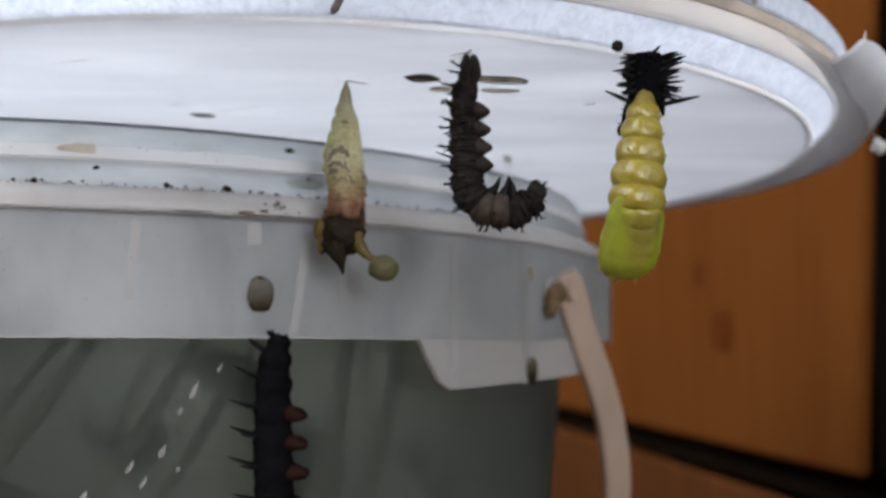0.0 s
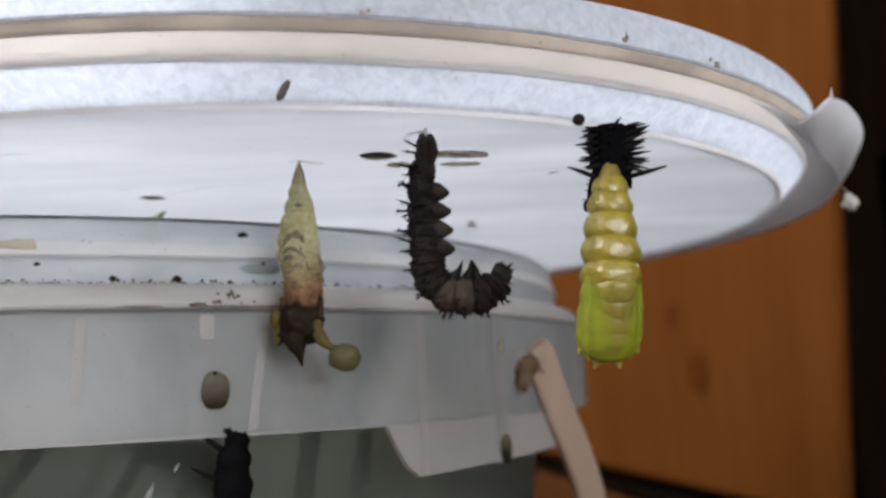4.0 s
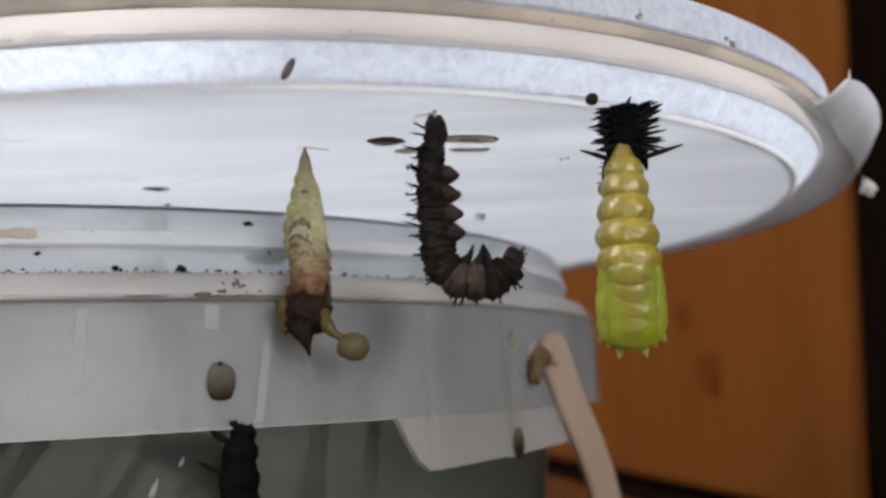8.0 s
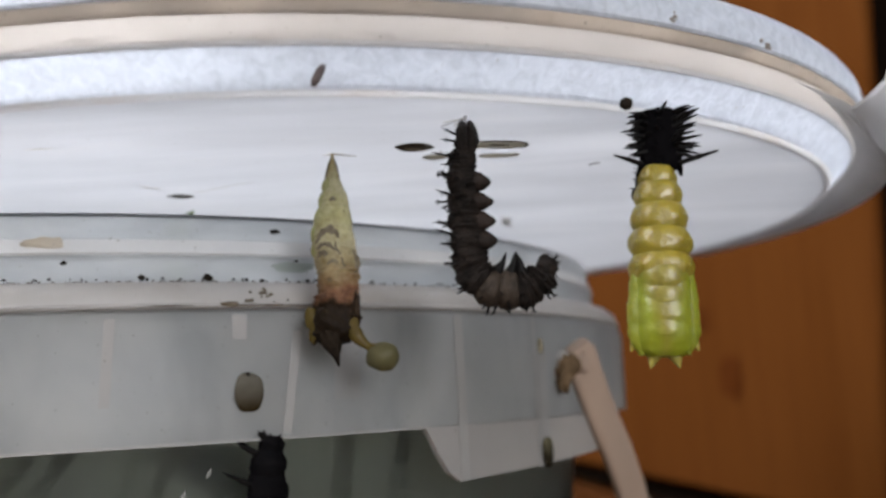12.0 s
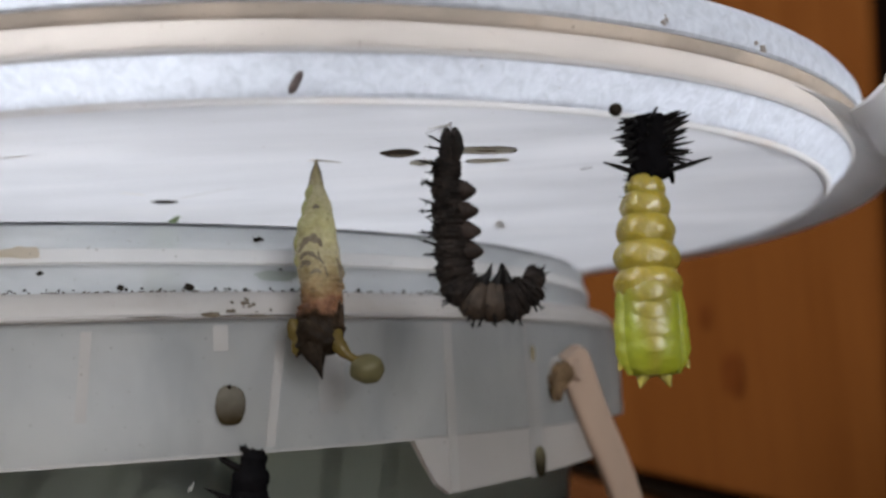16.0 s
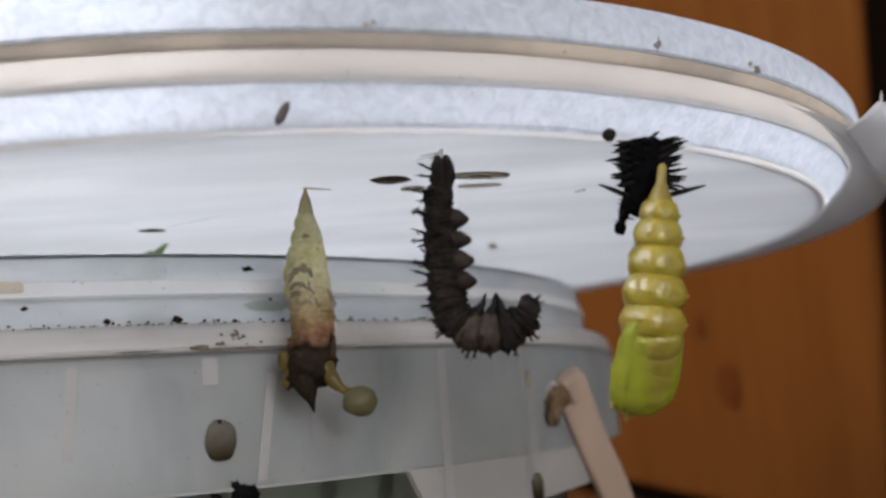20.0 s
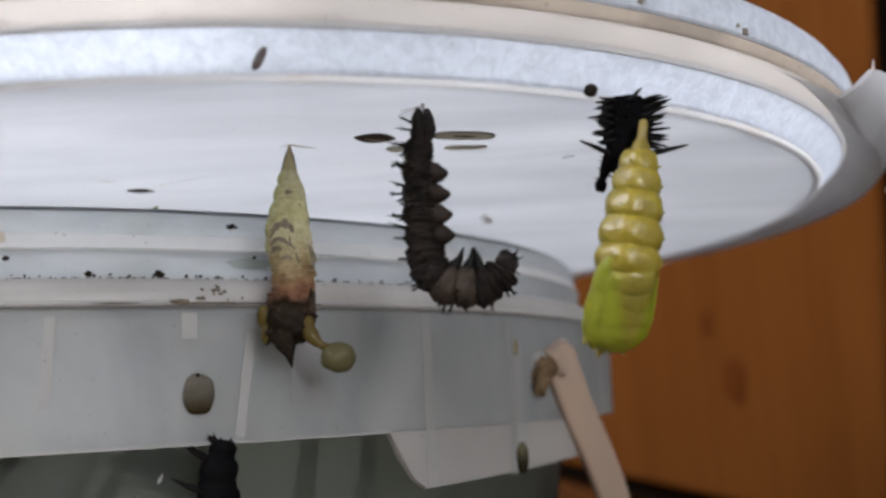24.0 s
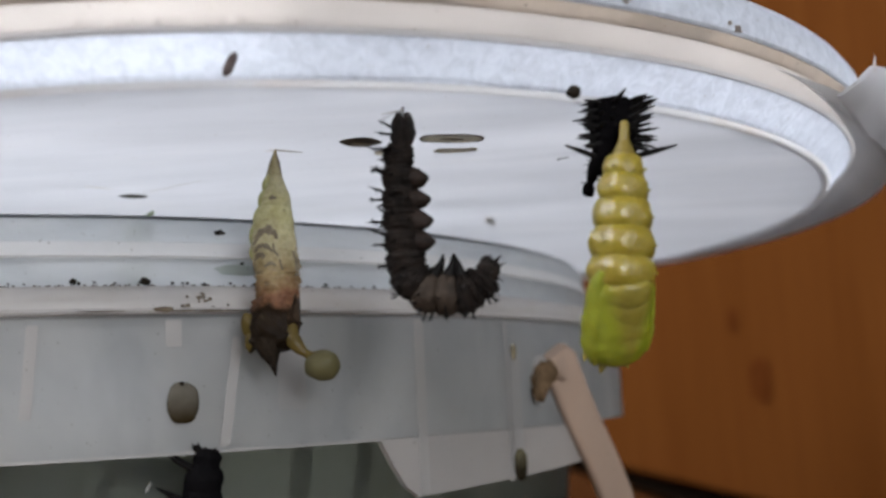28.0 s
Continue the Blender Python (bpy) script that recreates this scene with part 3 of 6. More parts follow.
def cabinet():
    """A pine cabinet whose side runs back from the camera; a near-black strip, for a shaded gap, parts its upper panel
    from its base.
    """
    near, far = (0.1625, 0.402), (0.0427, 1.42)
    c = thing("pine_cabinet", "varnished orange pine cabinet with knots beside the bucket", "cabinet", pose(0.2, 0.65, 0.0))
    d = (Vector(far) - Vector(near)).normalized()


    def slant(bm):
        for v in bm.verts:
            if v.co.y < 0.6:
                v.co -= Vector((d.x, d.y, 0)) * (0.115 * (v.co.z - 0.97))
        return bm
    part("side_panel", slant(plank(bmesh.new(), far, near, 0.880, 1.55, 0.006)), PINE, c, "orange pine side with a dark knot", smooth=False)
    off = Vector((0.012, 0.0))
    # a set-back strip that carries the gap's shade as colour
    part("recess", slant(plank(bmesh.new(), Vector(far) + off * 1.6, Vector(near) + off * 1.6, 0.862, 0.880, 0.01, 0.0)), SHADED_WOOD, c, "near-black strip for the shaded gap under the side", smooth=False)
    # base board: its shade is in the darker pine colour
    part("base_panel", slant(plank(bmesh.new(), Vector(far) + off * 0.2, Vector(near) + off * 0.2, 0.0, 0.862, 0.006)), PINE_SHADED, c, "pine base, coloured darker for the shade on it", smooth=False)
    part("back_panel", box(bmesh.new(), (0.075, 1.425, 0.0), (0.62, 1.44, 1.55)), PINE_END, c, smooth=False)
    for x, y, z, a, b in ((0.1452, 0.545, 0.940, 0.014, 0.0115), (0.1415, 0.577, 0.972, 0.008, 0.007)):
        part("knot", blob((x, y, z), (0.0003, a, b), 18, 10, 0.25, 3.0, turn=Matrix.Rotation(math.atan2(d.y, d.x) - math.pi / 2, 3, "Z")), KNOT, c, "dark oval knot")
    # cupboard boards, their shade put into the near-black colour
    k = thing("dark_cupboard", "dark brown wooden cupboard, coloured near-black for the shade on it", "cupboard", pose(0.75, 0.9, 0.0))
    part("side", box(bmesh.new(), (0.205, 0.50, 0.0), (0.23, 0.94, 1.7), 0.003), SHADED_WOOD, k, smooth=False)
    part("front", box(bmesh.new(), (0.24, 0.80, 0.0), (1.2, 0.83, 1.7), 0.003), SHADED_WOOD, k, smooth=False)
    part("shelf", box(bmesh.new(), (0.24, 0.55, 1.05), (1.2, 0.799, 1.07), 0.003), SHADED_WOOD, k, smooth=False)


KNOT = surface("pine_knot", (0.029, 0.0076, 0.0018), (0.047, 0.014, 0.0035), 0.8, 120.0, 700.0, 0.2, gloss=0.0)

SOCKET_DIRT = surface("socket_dirt", (0.030, 0.019, 0.010), (0.15, 0.10, 0.058), 0.8, 300.0, 1500.0, 0.5, gloss=0.03)

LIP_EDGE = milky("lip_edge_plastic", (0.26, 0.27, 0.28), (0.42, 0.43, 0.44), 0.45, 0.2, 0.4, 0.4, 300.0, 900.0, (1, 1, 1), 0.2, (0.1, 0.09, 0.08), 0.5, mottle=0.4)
BOSS = milky("boss_plastic", (0.46, 0.44, 0.42), (0.84, 0.82, 0.80), 0.46, 0.22, 0.4, 0.5, gloss=0.2)

# ---- the bucket ----
BX, BY = -0.094, 0.288


def on_bucket(angle, r, z):
    return Vector((BX + r * math.cos(radians(angle)), BY + r * math.sin(radians(angle)), z))


def curved_plate(a0, a1, z0, z1, r, thick, n=10, slant=0.0, centre=(BX, BY)):
    """A plate that follows the bucket's round; slant: degrees by which its foot is shifted."""
    bm = bmesh.new()
    rings = []
    for i in range(n + 1):
        ring = []
        for r1, z in ((r, z0), (r + thick, z0), (r + thick, z1), (r, z1)):
            d = radians(a0 + (a1 - a0) * i / n + (slant if z == z0 else 0.0))
            ring.append(bm.verts.new((centre[0] + r1 * math.cos(d), centre[1] + r1 * math.sin(d), z)))
        rings.append(ring)
    for a, b in zip(rings, rings[1:]):
        for j in range(4):
            bm.faces.new((a[j], a[(j + 1) % 4], b[(j + 1) % 4], b[j]))
    bm.faces.new(rings[0])
    bm.faces.new(rings[-1][::-1])
    return bm


def bucket():
    b = thing("bucket", "translucent white plastic bucket with a dirty rim and a strap handle", "bucket", pose(BX, BY, TABLE_Z))
    c = (BX, BY)
    z = TABLE_Z
    part("body", lathe([(0.0005, z), (0.106, z), (0.110, z + 0.004), (0.1262, 0.935), (0.1268, 0.9555), (0.1252, 0.9555), (0.1248, 0.935), (0.1086, z + 0.006), (0.104, z + 0.0022), (0.0005, z + 0.0022)], c, n=128), TUB, b, "clear greyish tub wall, toned dark for the dim inside")
    part("lip", lathe([(0.1285, 0.9621), (0.1314, 0.9621), (0.1312, 0.9634), (0.1311, 0.9646), (0.1306, 0.9655), (0.1300, 0.9657), (0.1285, 0.9654)], c, n=160), RIM, b, "shiny translucent lip with narrow steps")
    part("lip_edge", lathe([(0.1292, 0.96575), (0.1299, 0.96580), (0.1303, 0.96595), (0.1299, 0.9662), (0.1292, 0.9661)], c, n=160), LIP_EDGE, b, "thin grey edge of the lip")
    # the lip's highlight, drawn as a white step
    part("lip_band", lathe([(0.1285, 0.9597), (0.1321, 0.9597), (0.1323, 0.9600), (0.1321, 0.9604), (0.1317, 0.9614), (0.1315, 0.96205), (0.1285, 0.96205)], c, n=160), BAND_LIT, b, "narrow lip band, coloured white for the light it catches")
    part("lip_foot", lathe([(0.1252, 0.9556), (0.1318, 0.9556), (0.1320, 0.9565), (0.1320, 0.9588), (0.1321, 0.95965), (0.1252, 0.95965)], c, n=160), RIM, b, "translucent foot of the lip")
    part("bead", lathe([(0.1270, 0.9512), (0.1368, 0.9512), (0.1375, 0.9517), (0.13755, 0.9527), (0.1371, 0.9538), (0.1360, 0.9547), (0.1343, 0.9553), (0.1318, 0.9555), (0.1270, 0.9555)], c, n=160), BEAD, b, "pinkish bead below the lip")
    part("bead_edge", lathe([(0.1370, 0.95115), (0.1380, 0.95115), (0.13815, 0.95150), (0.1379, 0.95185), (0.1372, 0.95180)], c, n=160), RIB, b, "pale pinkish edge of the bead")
    part("collar", lathe([(0.1270, 0.9496), (0.1370, 0.9492), (0.1372, 0.9322), (0.1384, 0.9320), (0.1386, 0.9490), (0.1380, 0.9504), (0.1366, 0.9510), (0.1270, 0.9511)], c, n=160), COLLAR, b, "deep milky collar round the bucket")
    # the lug to which the handle is hooked: a wedge under the collar
    bm = bmesh.new()
    rings = []
    spans = ((-49.5, 0.9319), (-48.6, 0.9280), (-47.6, 0.9245), (-46.6, 0.9228))
    angles = [a for a, _ in spans] + [-46.6 + 1.0 * i for i in range(1, 23)]
    for a in angles:
        low = dict(spans).get(a, 0.9228 + 0.0001 * (a + 46.6))
        rings.append([bm.verts.new(on_bucket(a, r, h)) for r, h in ((0.1374, low), (0.1386, low), (0.1386, 0.9319), (0.1374, 0.9319))])
    for p, q in zip(rings, rings[1:]):
        for j in range(4):
            bm.faces.new((p[j], p[(j + 1) % 4], q[(j + 1) % 4], q[j]))
    bm.faces.new(rings[0])
    bm.faces.new(rings[-1][::-1])
    bmesh.ops.remove_doubles(bm, verts=bm.verts, dist=1e-6)
    part("lug", bm, LUG, b, "milky wedge-shaped lug, toned lighter for the light on it", False)
    # stiffening ribs and moulded marks
    for a0, a1, z0, z1, slant in ((-70.3, -69.7, 0.9374, 0.9496, -0.35), (-59.1, -58.5, 0.9326, 0.9476, -0.9), (-46.5, -45.7, 0.9230, 0.9503, 0.0),
                                  (-37.7, -37.3, 0.9232, 0.9503, 0.0), (-80.3, -79.8, 0.9372, 0.9492, -0.3), (-90.3, -89.8, 0.9372, 0.9492, 0.0)):
        part("rib", curved_plate(a0, a1, z0, z1, 0.13861, 0.00007, 3, slant), RIB_FAINT if -47 < a0 < -37 else RIB, b, "pale upright rib", False)
    part("mould_mark", curved_plate(-62.96, -62.07, 0.9464, 0.9500, 0.13861, 0.00007, 3), RIB, b, "small pale square mark", False)
    part("mould_mark", curved_plate(-56.4, -54.6, 0.9370, 0.9480, 0.13861, 0.00006, 4), RIB_FAINT, b, "faint rectangular mark", False)
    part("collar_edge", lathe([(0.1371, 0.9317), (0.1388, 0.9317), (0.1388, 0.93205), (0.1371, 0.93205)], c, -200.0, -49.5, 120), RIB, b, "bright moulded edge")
    # handle: a flat strap hooked into the lug, with a pale boss round its socket
    c0 = on_bucket(-33.2, 0.13865, 0.9412)
    way = (c0 - Vector((BX, BY, 0.9412))).normalized()
    part("socket_boss", tube([c0, c0 + way * 0.0003, c0 + way * 0.0006, c0 + way * 0.0007], [0.0030, 0.0029, 0.0027, 0.0022], 28, (0, 0, 1), 1.1), BOSS, b, "pale raised boss round the socket")
    part("handle_hub", tube([on_bucket(-31.6, 0.1386, 0.9420), on_bucket(-31.6, 0.1418, 0.9420)], [0.0026, 0.0022], 22), STRAP, b, "round pivot of the handle")
    bm = blob(on_bucket(-33.8, 0.1402, 0.9404), (0.0020, 0.0013, 0.0031), 18, 12, 0.7, 1.0, turn=Matrix.Rotation(radians(24), 3, "Y"))
    blob(on_bucket(-34.4, 0.1402, 0.9382), (0.0013, 0.0011, 0.0018), 14, 9, 0.6, 4.0, bm)
    part("handle_socket", bm, SOCKET_DIRT, b, "brown dirt in the handle's socket")
    pts = [(0.0250, 0.2133, 0.9453), (0.0268, 0.2165, 0.9400), (0.0299, 0.2220, 0.9322), (0.0342, 0.2290, 0.9224), (0.0375, 0.2360, 0.9127), (0.0400, 0.2440, 0.8980), (0.040, 0.258, 0.878), (0.034, 0.285, 0.852),
           (0.018, 0.335, 0.827), (-0.022, 0.388, 0.812), (-0.085, 0.425, 0.806), (-0.150, 0.425, 0.822), (-0.200, 0.395, 0.868), (-0.2145, 0.366, 0.915), (-0.2135, 0.3600, 0.9445)]
    path = smooth_path(pts, 7)
    bm, rings = bmesh.new(), []
    for k, p in enumerate(path):                # a flat bar with rounded corners and a rounded upper end
        d = (path[min(k + 1, len(path) - 1)] - path[max(k - 1, 0)]).normalized()
        v = Vector((0.42, -0.90, 0.1))
        v = (v - d * v.dot(d)).normalized()
        u = d.cross(v)
        w = 0.0037 * min(1.0, 0.62 + 0.14 * k)
        rings.append([bm.verts.new(p + u * (w * math.copysign(abs(math.cos(a)) ** 0.45, math.cos(a))) + v * (0.0013 * math.copysign(abs(math.sin(a)) ** 0.6, math.sin(a)))) for a in (2 * math.pi * (j + 0.5) / 20 for j in range(20))])
    for p, q in zip(rings, rings[1:]):
        for j in range(20):
            bm.faces.new((p[j], p[(j + 1) % 20], q[(j + 1) % 20], q[j]))
    bm.faces.new(rings[0][::-1])
    bm.faces.new(rings[-1])
    part("handle_strap", bm, STRAP, b, "beige-pink flat strap handle")


# ---- the lid, lying askew on the bucket ----
LX, LY, LZ = -0.0338, 0.2532, 0.974


def rim_at(angle, r, up):
    return (LX + r * math.cos(radians(angle)), LY + r * math.sin(radians(angle)), LZ + up)


def skirt(profile, centre, n=160):
    """A thin moulded fold swept round an upright: a single skin."""
    bm = bmesh.new()
    rings = [[bm.verts.new((centre[0] + r * math.cos(2 * math.pi * i / n), centre[1] + r * math.sin(2 * math.pi * i / n), z)) for r, z in profile] for i in range(n)]
    for i in range(n):
        a, b = rings[i], rings[(i + 1) % n]
        for j in range(len(profile) - 1):
            bm.faces.new((a[j], a[j + 1], b[j + 1], b[j]))
    return bm


def lid():
    l = thing("lid", "translucent white plastic lid lying askew on the bucket", "lid", pose(LX, LY, LZ))
    c = (LX, LY)
    part("panel", lathe([(0.0005, LZ), (0.060, LZ), (0.1164, LZ), (0.1164, LZ + 0.0012), (0.0005, LZ + 0.0012)], c, n=160), LID, l, "smooth glowing panel")
    part("panel_ridge", skirt([(0.1163, LZ), (0.1168, LZ - 0.00012), (0.1174, LZ - 0.00005), (0.1179, LZ + 0.0005)], c), PANEL_EDGE, l, "fine bright ridge round the panel")
    part("shoulder", lathe([(0.1179, LZ + 0.0005), (0.1196, LZ + 0.0024), (0.1213, LZ + 0.0043), (0.1220, LZ + 0.0048), (0.1212, LZ + 0.0057), (0.1190, LZ + 0.0036), (0.1172, LZ + 0.0014)], c, n=160), LID_FROST, l, "frosted bluish-white shoulder")
    part("shoulder_ridge", skirt([(0.1217, LZ + 0.0047), (0.1222, LZ + 0.0047), (0.1225, LZ + 0.0052)], c), LID_RIDGE, l, "fine bright ridge round the shoulder")
    part("ring", lathe([(0.1225, LZ + 0.0052), (0.1229, LZ + 0.0064), (0.1236, LZ + 0.0080), (0.1230, LZ + 0.0086), (0.1222, LZ + 0.0076), (0.1212, LZ + 0.0060)], c, n=160), LID_RING, l, "warm white ring with dirt in its groove")
    part("groove", lathe([(0.1236, LZ + 0.00802), (0.1240, LZ + 0.0088), (0.1245, LZ + 0.0096), (0.1242, LZ + 0.0104), (0.1236, LZ + 0.0096), (0.1232, LZ + 0.0088)], c, n=160), GROOVE, l, "dirty groove")
    part("rim", lathe([(0.1245, LZ + 0.0097), (0.1251, LZ + 0.0101), (0.1252, LZ + 0.0116), (0.1247, LZ + 0.0146), (0.1238, LZ + 0.0160), (0.1229, LZ + 0.0159), (0.1239, LZ + 0.0140), (0.1244, LZ + 0.0110)], c, n=160), LID_FROST, l, "bluish white outer rim")

    def hang(d, k):
        s = min(max((d - 45) / 35, 0), 1)
        torn = max(0.0, 1 - (d + 38.5) / 5)
        fray = 0.00025 * noise.noise(Vector((d * 1.1, 0, 0))) if d < 20 else 0.0
        return (-0.0085 * s * s * (3 - 2 * s) + 0.0040 * torn) if k in (0, 1) else (-0.0011 * torn * torn + fray if k in (3, 4) else 0.0012 * torn)
    part("tear_strip", lathe([(0.1274, LZ + 0.0004), (0.1282, LZ + 0.0003), (0.1314, LZ + 0.0046), (0.1334, LZ + 0.0086), (0.1326, LZ + 0.0088), (0.1304, LZ + 0.0048)], c, -38.5, 235.0, 200, hang), SKIRT, l, "torn milky skirt left on one side")
    bm, rings = bmesh.new(), []
    for i in range(121):                        # the flange grows out of the ring
        d = -44.0 + 279.0 * i / 120
        w = min(max((d + 44) / 18, 0.02), 1.0)
        w = w * w * (3 - 2 * w)
        rings.append([bm.verts.new(rim_at(d, 0.1236 + (r - 0.1236) * w, 0.0074 + (up - 0.0074) * w)) for r, up in ((0.1222, 0.0056), (0.1274, 0.0004), (0.1280, 0.0008), (0.1250, 0.0086), (0.1243, 0.0084))])
    for a, b in zip(rings, rings[1:]):
        for q in range(5):
            bm.faces.new((a[q], a[(q + 1) % 5], b[(q + 1) % 5], b[q]))
    bm.faces.new(rings[0])
    bm.faces.new(rings[-1][::-1])
    part("flange", bm, SKIRT, l, "sloping flange behind the torn skirt")
    part("tear_tip", spike(rim_at(-38.0, 0.1328, 0.0072), rim_at(-37.8, 0.1330, 0.0096), 0.0003), LID_RING, l, "frayed tip of the torn skirt")


GROOVE = milky("groove_dirt", (0.44, 0.395, 0.35), (0.60, 0.55, 0.50), 0.64, 0.12, 0.5, 0.6, 160.0, 900.0, (1, 1, 1), 0.3, (0.30, 0.23, 0.17), 0.5, mottle=0.3)


# ---- insects ----
def along(path, s):
    """The point at share s of a path's points."""
    i = min(int(s * (len(path) - 1)), len(path) - 2)
    return path[i].lerp(path[i + 1], s * (len(path) - 1) - i)


def hanging_caterpillar():
    """A larva hung up by its tail, its front third curled up like a J."""
    y = 0.1500
    pts = [(x / 1000, y, z / 1000) for x, z in ((4.0, 971.9), (3.4, 968.9), (3.1, 966.1), (3.1, 963.3), (3.15, 960.5), (3.25, 957.8), (3.4, 955.0), (3.9, 952.6), (5.6, 950.7), (7.7, 950.1), (10.3, 950.0), (12.4, 951.1), (13.5, 952.5))]
    path = smooth_path(pts, 8)
    t = thing("hanging_caterpillar", "dark brown spiny caterpillar hung up like a J from the lid", "caterpillar", pose(pts[0][0], y, pts[0][2]))
    widths = (1.35, 1.85, 2.1, 2.2, 2.3, 2.35, 2.45, 2.6, 2.65, 2.7, 2.6, 2.25)
    n = len(widths)
    rnd = random.Random(4)
    for i, w in enumerate(widths):
        s0, s1 = i / (n + 0.4), (i + 1.06) / (n + 0.4)
        cut = [along(path, s0 + (s1 - s0) * k / 16) for k in range(17)]
        rad = [w / 1000 * (0.80 + 0.21 * math.sin(math.pi * k / 16) ** 0.8) * (1.0 - 0.02 * math.cos(4 * math.pi * k / 16)) for k in range(17)]
        seg = part("body_segment", tube(cut, rad, 30, (0, 1, 0), 0.92, rough=0.10 if i in (8, 9) else 0.22, seed=i * 1.3), CATERPILLAR_BAND if i in (8, 9) else CATERPILLAR, t)
        mid, nxt = along(path, (s0 + s1) / 2), along(path, (s0 + s1) / 2 + 0.01)
        d = (nxt - mid).normalized()
        out = Vector((d.z, 0, -d.x))           # the back of the J
        for k, (turn_, length) in enumerate(((4, 2.7), (22, 2.4), (44, 2.2), (-35, 2.0), (70, 1.6), (-70, 1.4))):
            if i == 0 and k > 1:
                continue
            way = (out * math.cos(radians(turn_)) + Vector((0, -1, 0)) * math.sin(radians(turn_)) + d * rnd.uniform(-0.5, 0.15)).normalized()
            base = mid + way * (w / 1000 * 0.82) + d * rnd.uniform(-0.0003, 0.0003)
            bm = spike(base, base + way * (length / 1000) * rnd.uniform(0.7, 1.1) * (1.0 if i < 6 else 0.62), 0.0002)
            tip = base + way * (length / 1000) * (0.5 if i < 6 else 0.32)
            for q in range(4):
                spike(tip, tip + (way + Vector((rnd.uniform(-1, 1), rnd.uniform(-1, 1), rnd.uniform(-1, 1))) * 0.8).normalized() * 0.0007, 0.00007, bm, 4)
            part("spine", bm, SPINE, seg)
        if 2 <= i <= 5:                         # the four pairs of prolegs
            for side in (-0.12, 0.6):
                way = (-out + Vector((0, side, 0)) + d * 0.12).normalized()
                p0 = mid + way * (w / 1000 * 0.55)
                p1 = mid + way * ((w + 1.55) / 1000)
                part("proleg", tube([p0, p0.lerp(p1, 0.5), p0.lerp(p1, 0.8), p1, p1 + way * 0.0002], [0.0014, 0.0012, 0.0008, 0.00045, 0.0001], 14, (0, 1, 0), rough=0.3, seed=i * 0.7), PROLEG, seg, "pale brown fleshy proleg")
        if i in (8, 9, 10):                     # true legs
            for side in (-0.35, 0.35):
                way = (-out + Vector((0, side, 0)) + d * 0.1).normalized()
                p0 = mid + way * (w / 1000 * 0.75)
                part("leg", tube([p0 - way * 0.0004, p0 + way * 0.0008, p0 + way * 0.0017 + d * 0.0002, p0 + way * 0.0031 + d * 0.0001], [0.00095, 0.0007, 0.0004, 0.00008], 9), SPINE, seg, "black pointed leg")
    hd = along(path, 0.985)
    head = part("head", blob(hd + Vector((0.0002, 0, 0.0004)), (0.00150, 0.0017, 0.0016), 22, 14, 0.30, 2.0), CATERPILLAR, t, "black head")
    for k in range(16):
        way = Vector((rnd.uniform(0.1, 1), rnd.uniform(-1, 0.6), rnd.uniform(-0.5, 1))).normalized()
        p0 = hd + Vector((0.0002, 0, 0.0004)) + way * 0.0015
        part("bristle", spike(p0, p0 + way * rnd.uniform(0.0006, 0.0012), 0.0001, n=4), SPINE, head)
    # tail claspers, and the silk pad by which it hangs
    for dx in (-0.0006, 0.0006):
        part("clasper", tube([(pts[0][0] + dx * 0.9, y - 0.0003, 0.9727), (pts[0][0] + dx * 1.1, y - 0.0010, 0.9716), (pts[0][0] + dx * 0.9, y - 0.0012, 0.9700), (pts[0][0] + dx * 0.7, y - 0.0010, 0.9684)], [0.0005, 0.0008, 0.0009, 0.0005], 12, rough=0.3, seed=dx * 4e3), CATERPILLAR, t, "brown tail clasper")
    part("silk_stalk", tube([(pts[0][0], y + 0.0006, 0.9716), (pts[0][0], y + 0.0006, 0.9732), (pts[0][0], y + 0.0006, 0.97398)], [0.0003, 0.00012, 0.0003], 10), SILK_PALE, t, "translucent silk that holds the tail")
    for k in range(5):
        a = rnd.uniform(60, 250)
        reach = rnd.uniform(0.0020, 0.0046)
        p1 = (pts[0][0] + reach * math.cos(radians(a)), y + 0.004 + 0.6 * reach * math.sin(radians(a)), 0.97390)
        part("silk_thread", tube([(pts[0][0], y + 0.0004, 0.9736), p1], [0.00008, 0.00004], 5), SILK_PALE if k % 4 else HUSK_PALE, t)


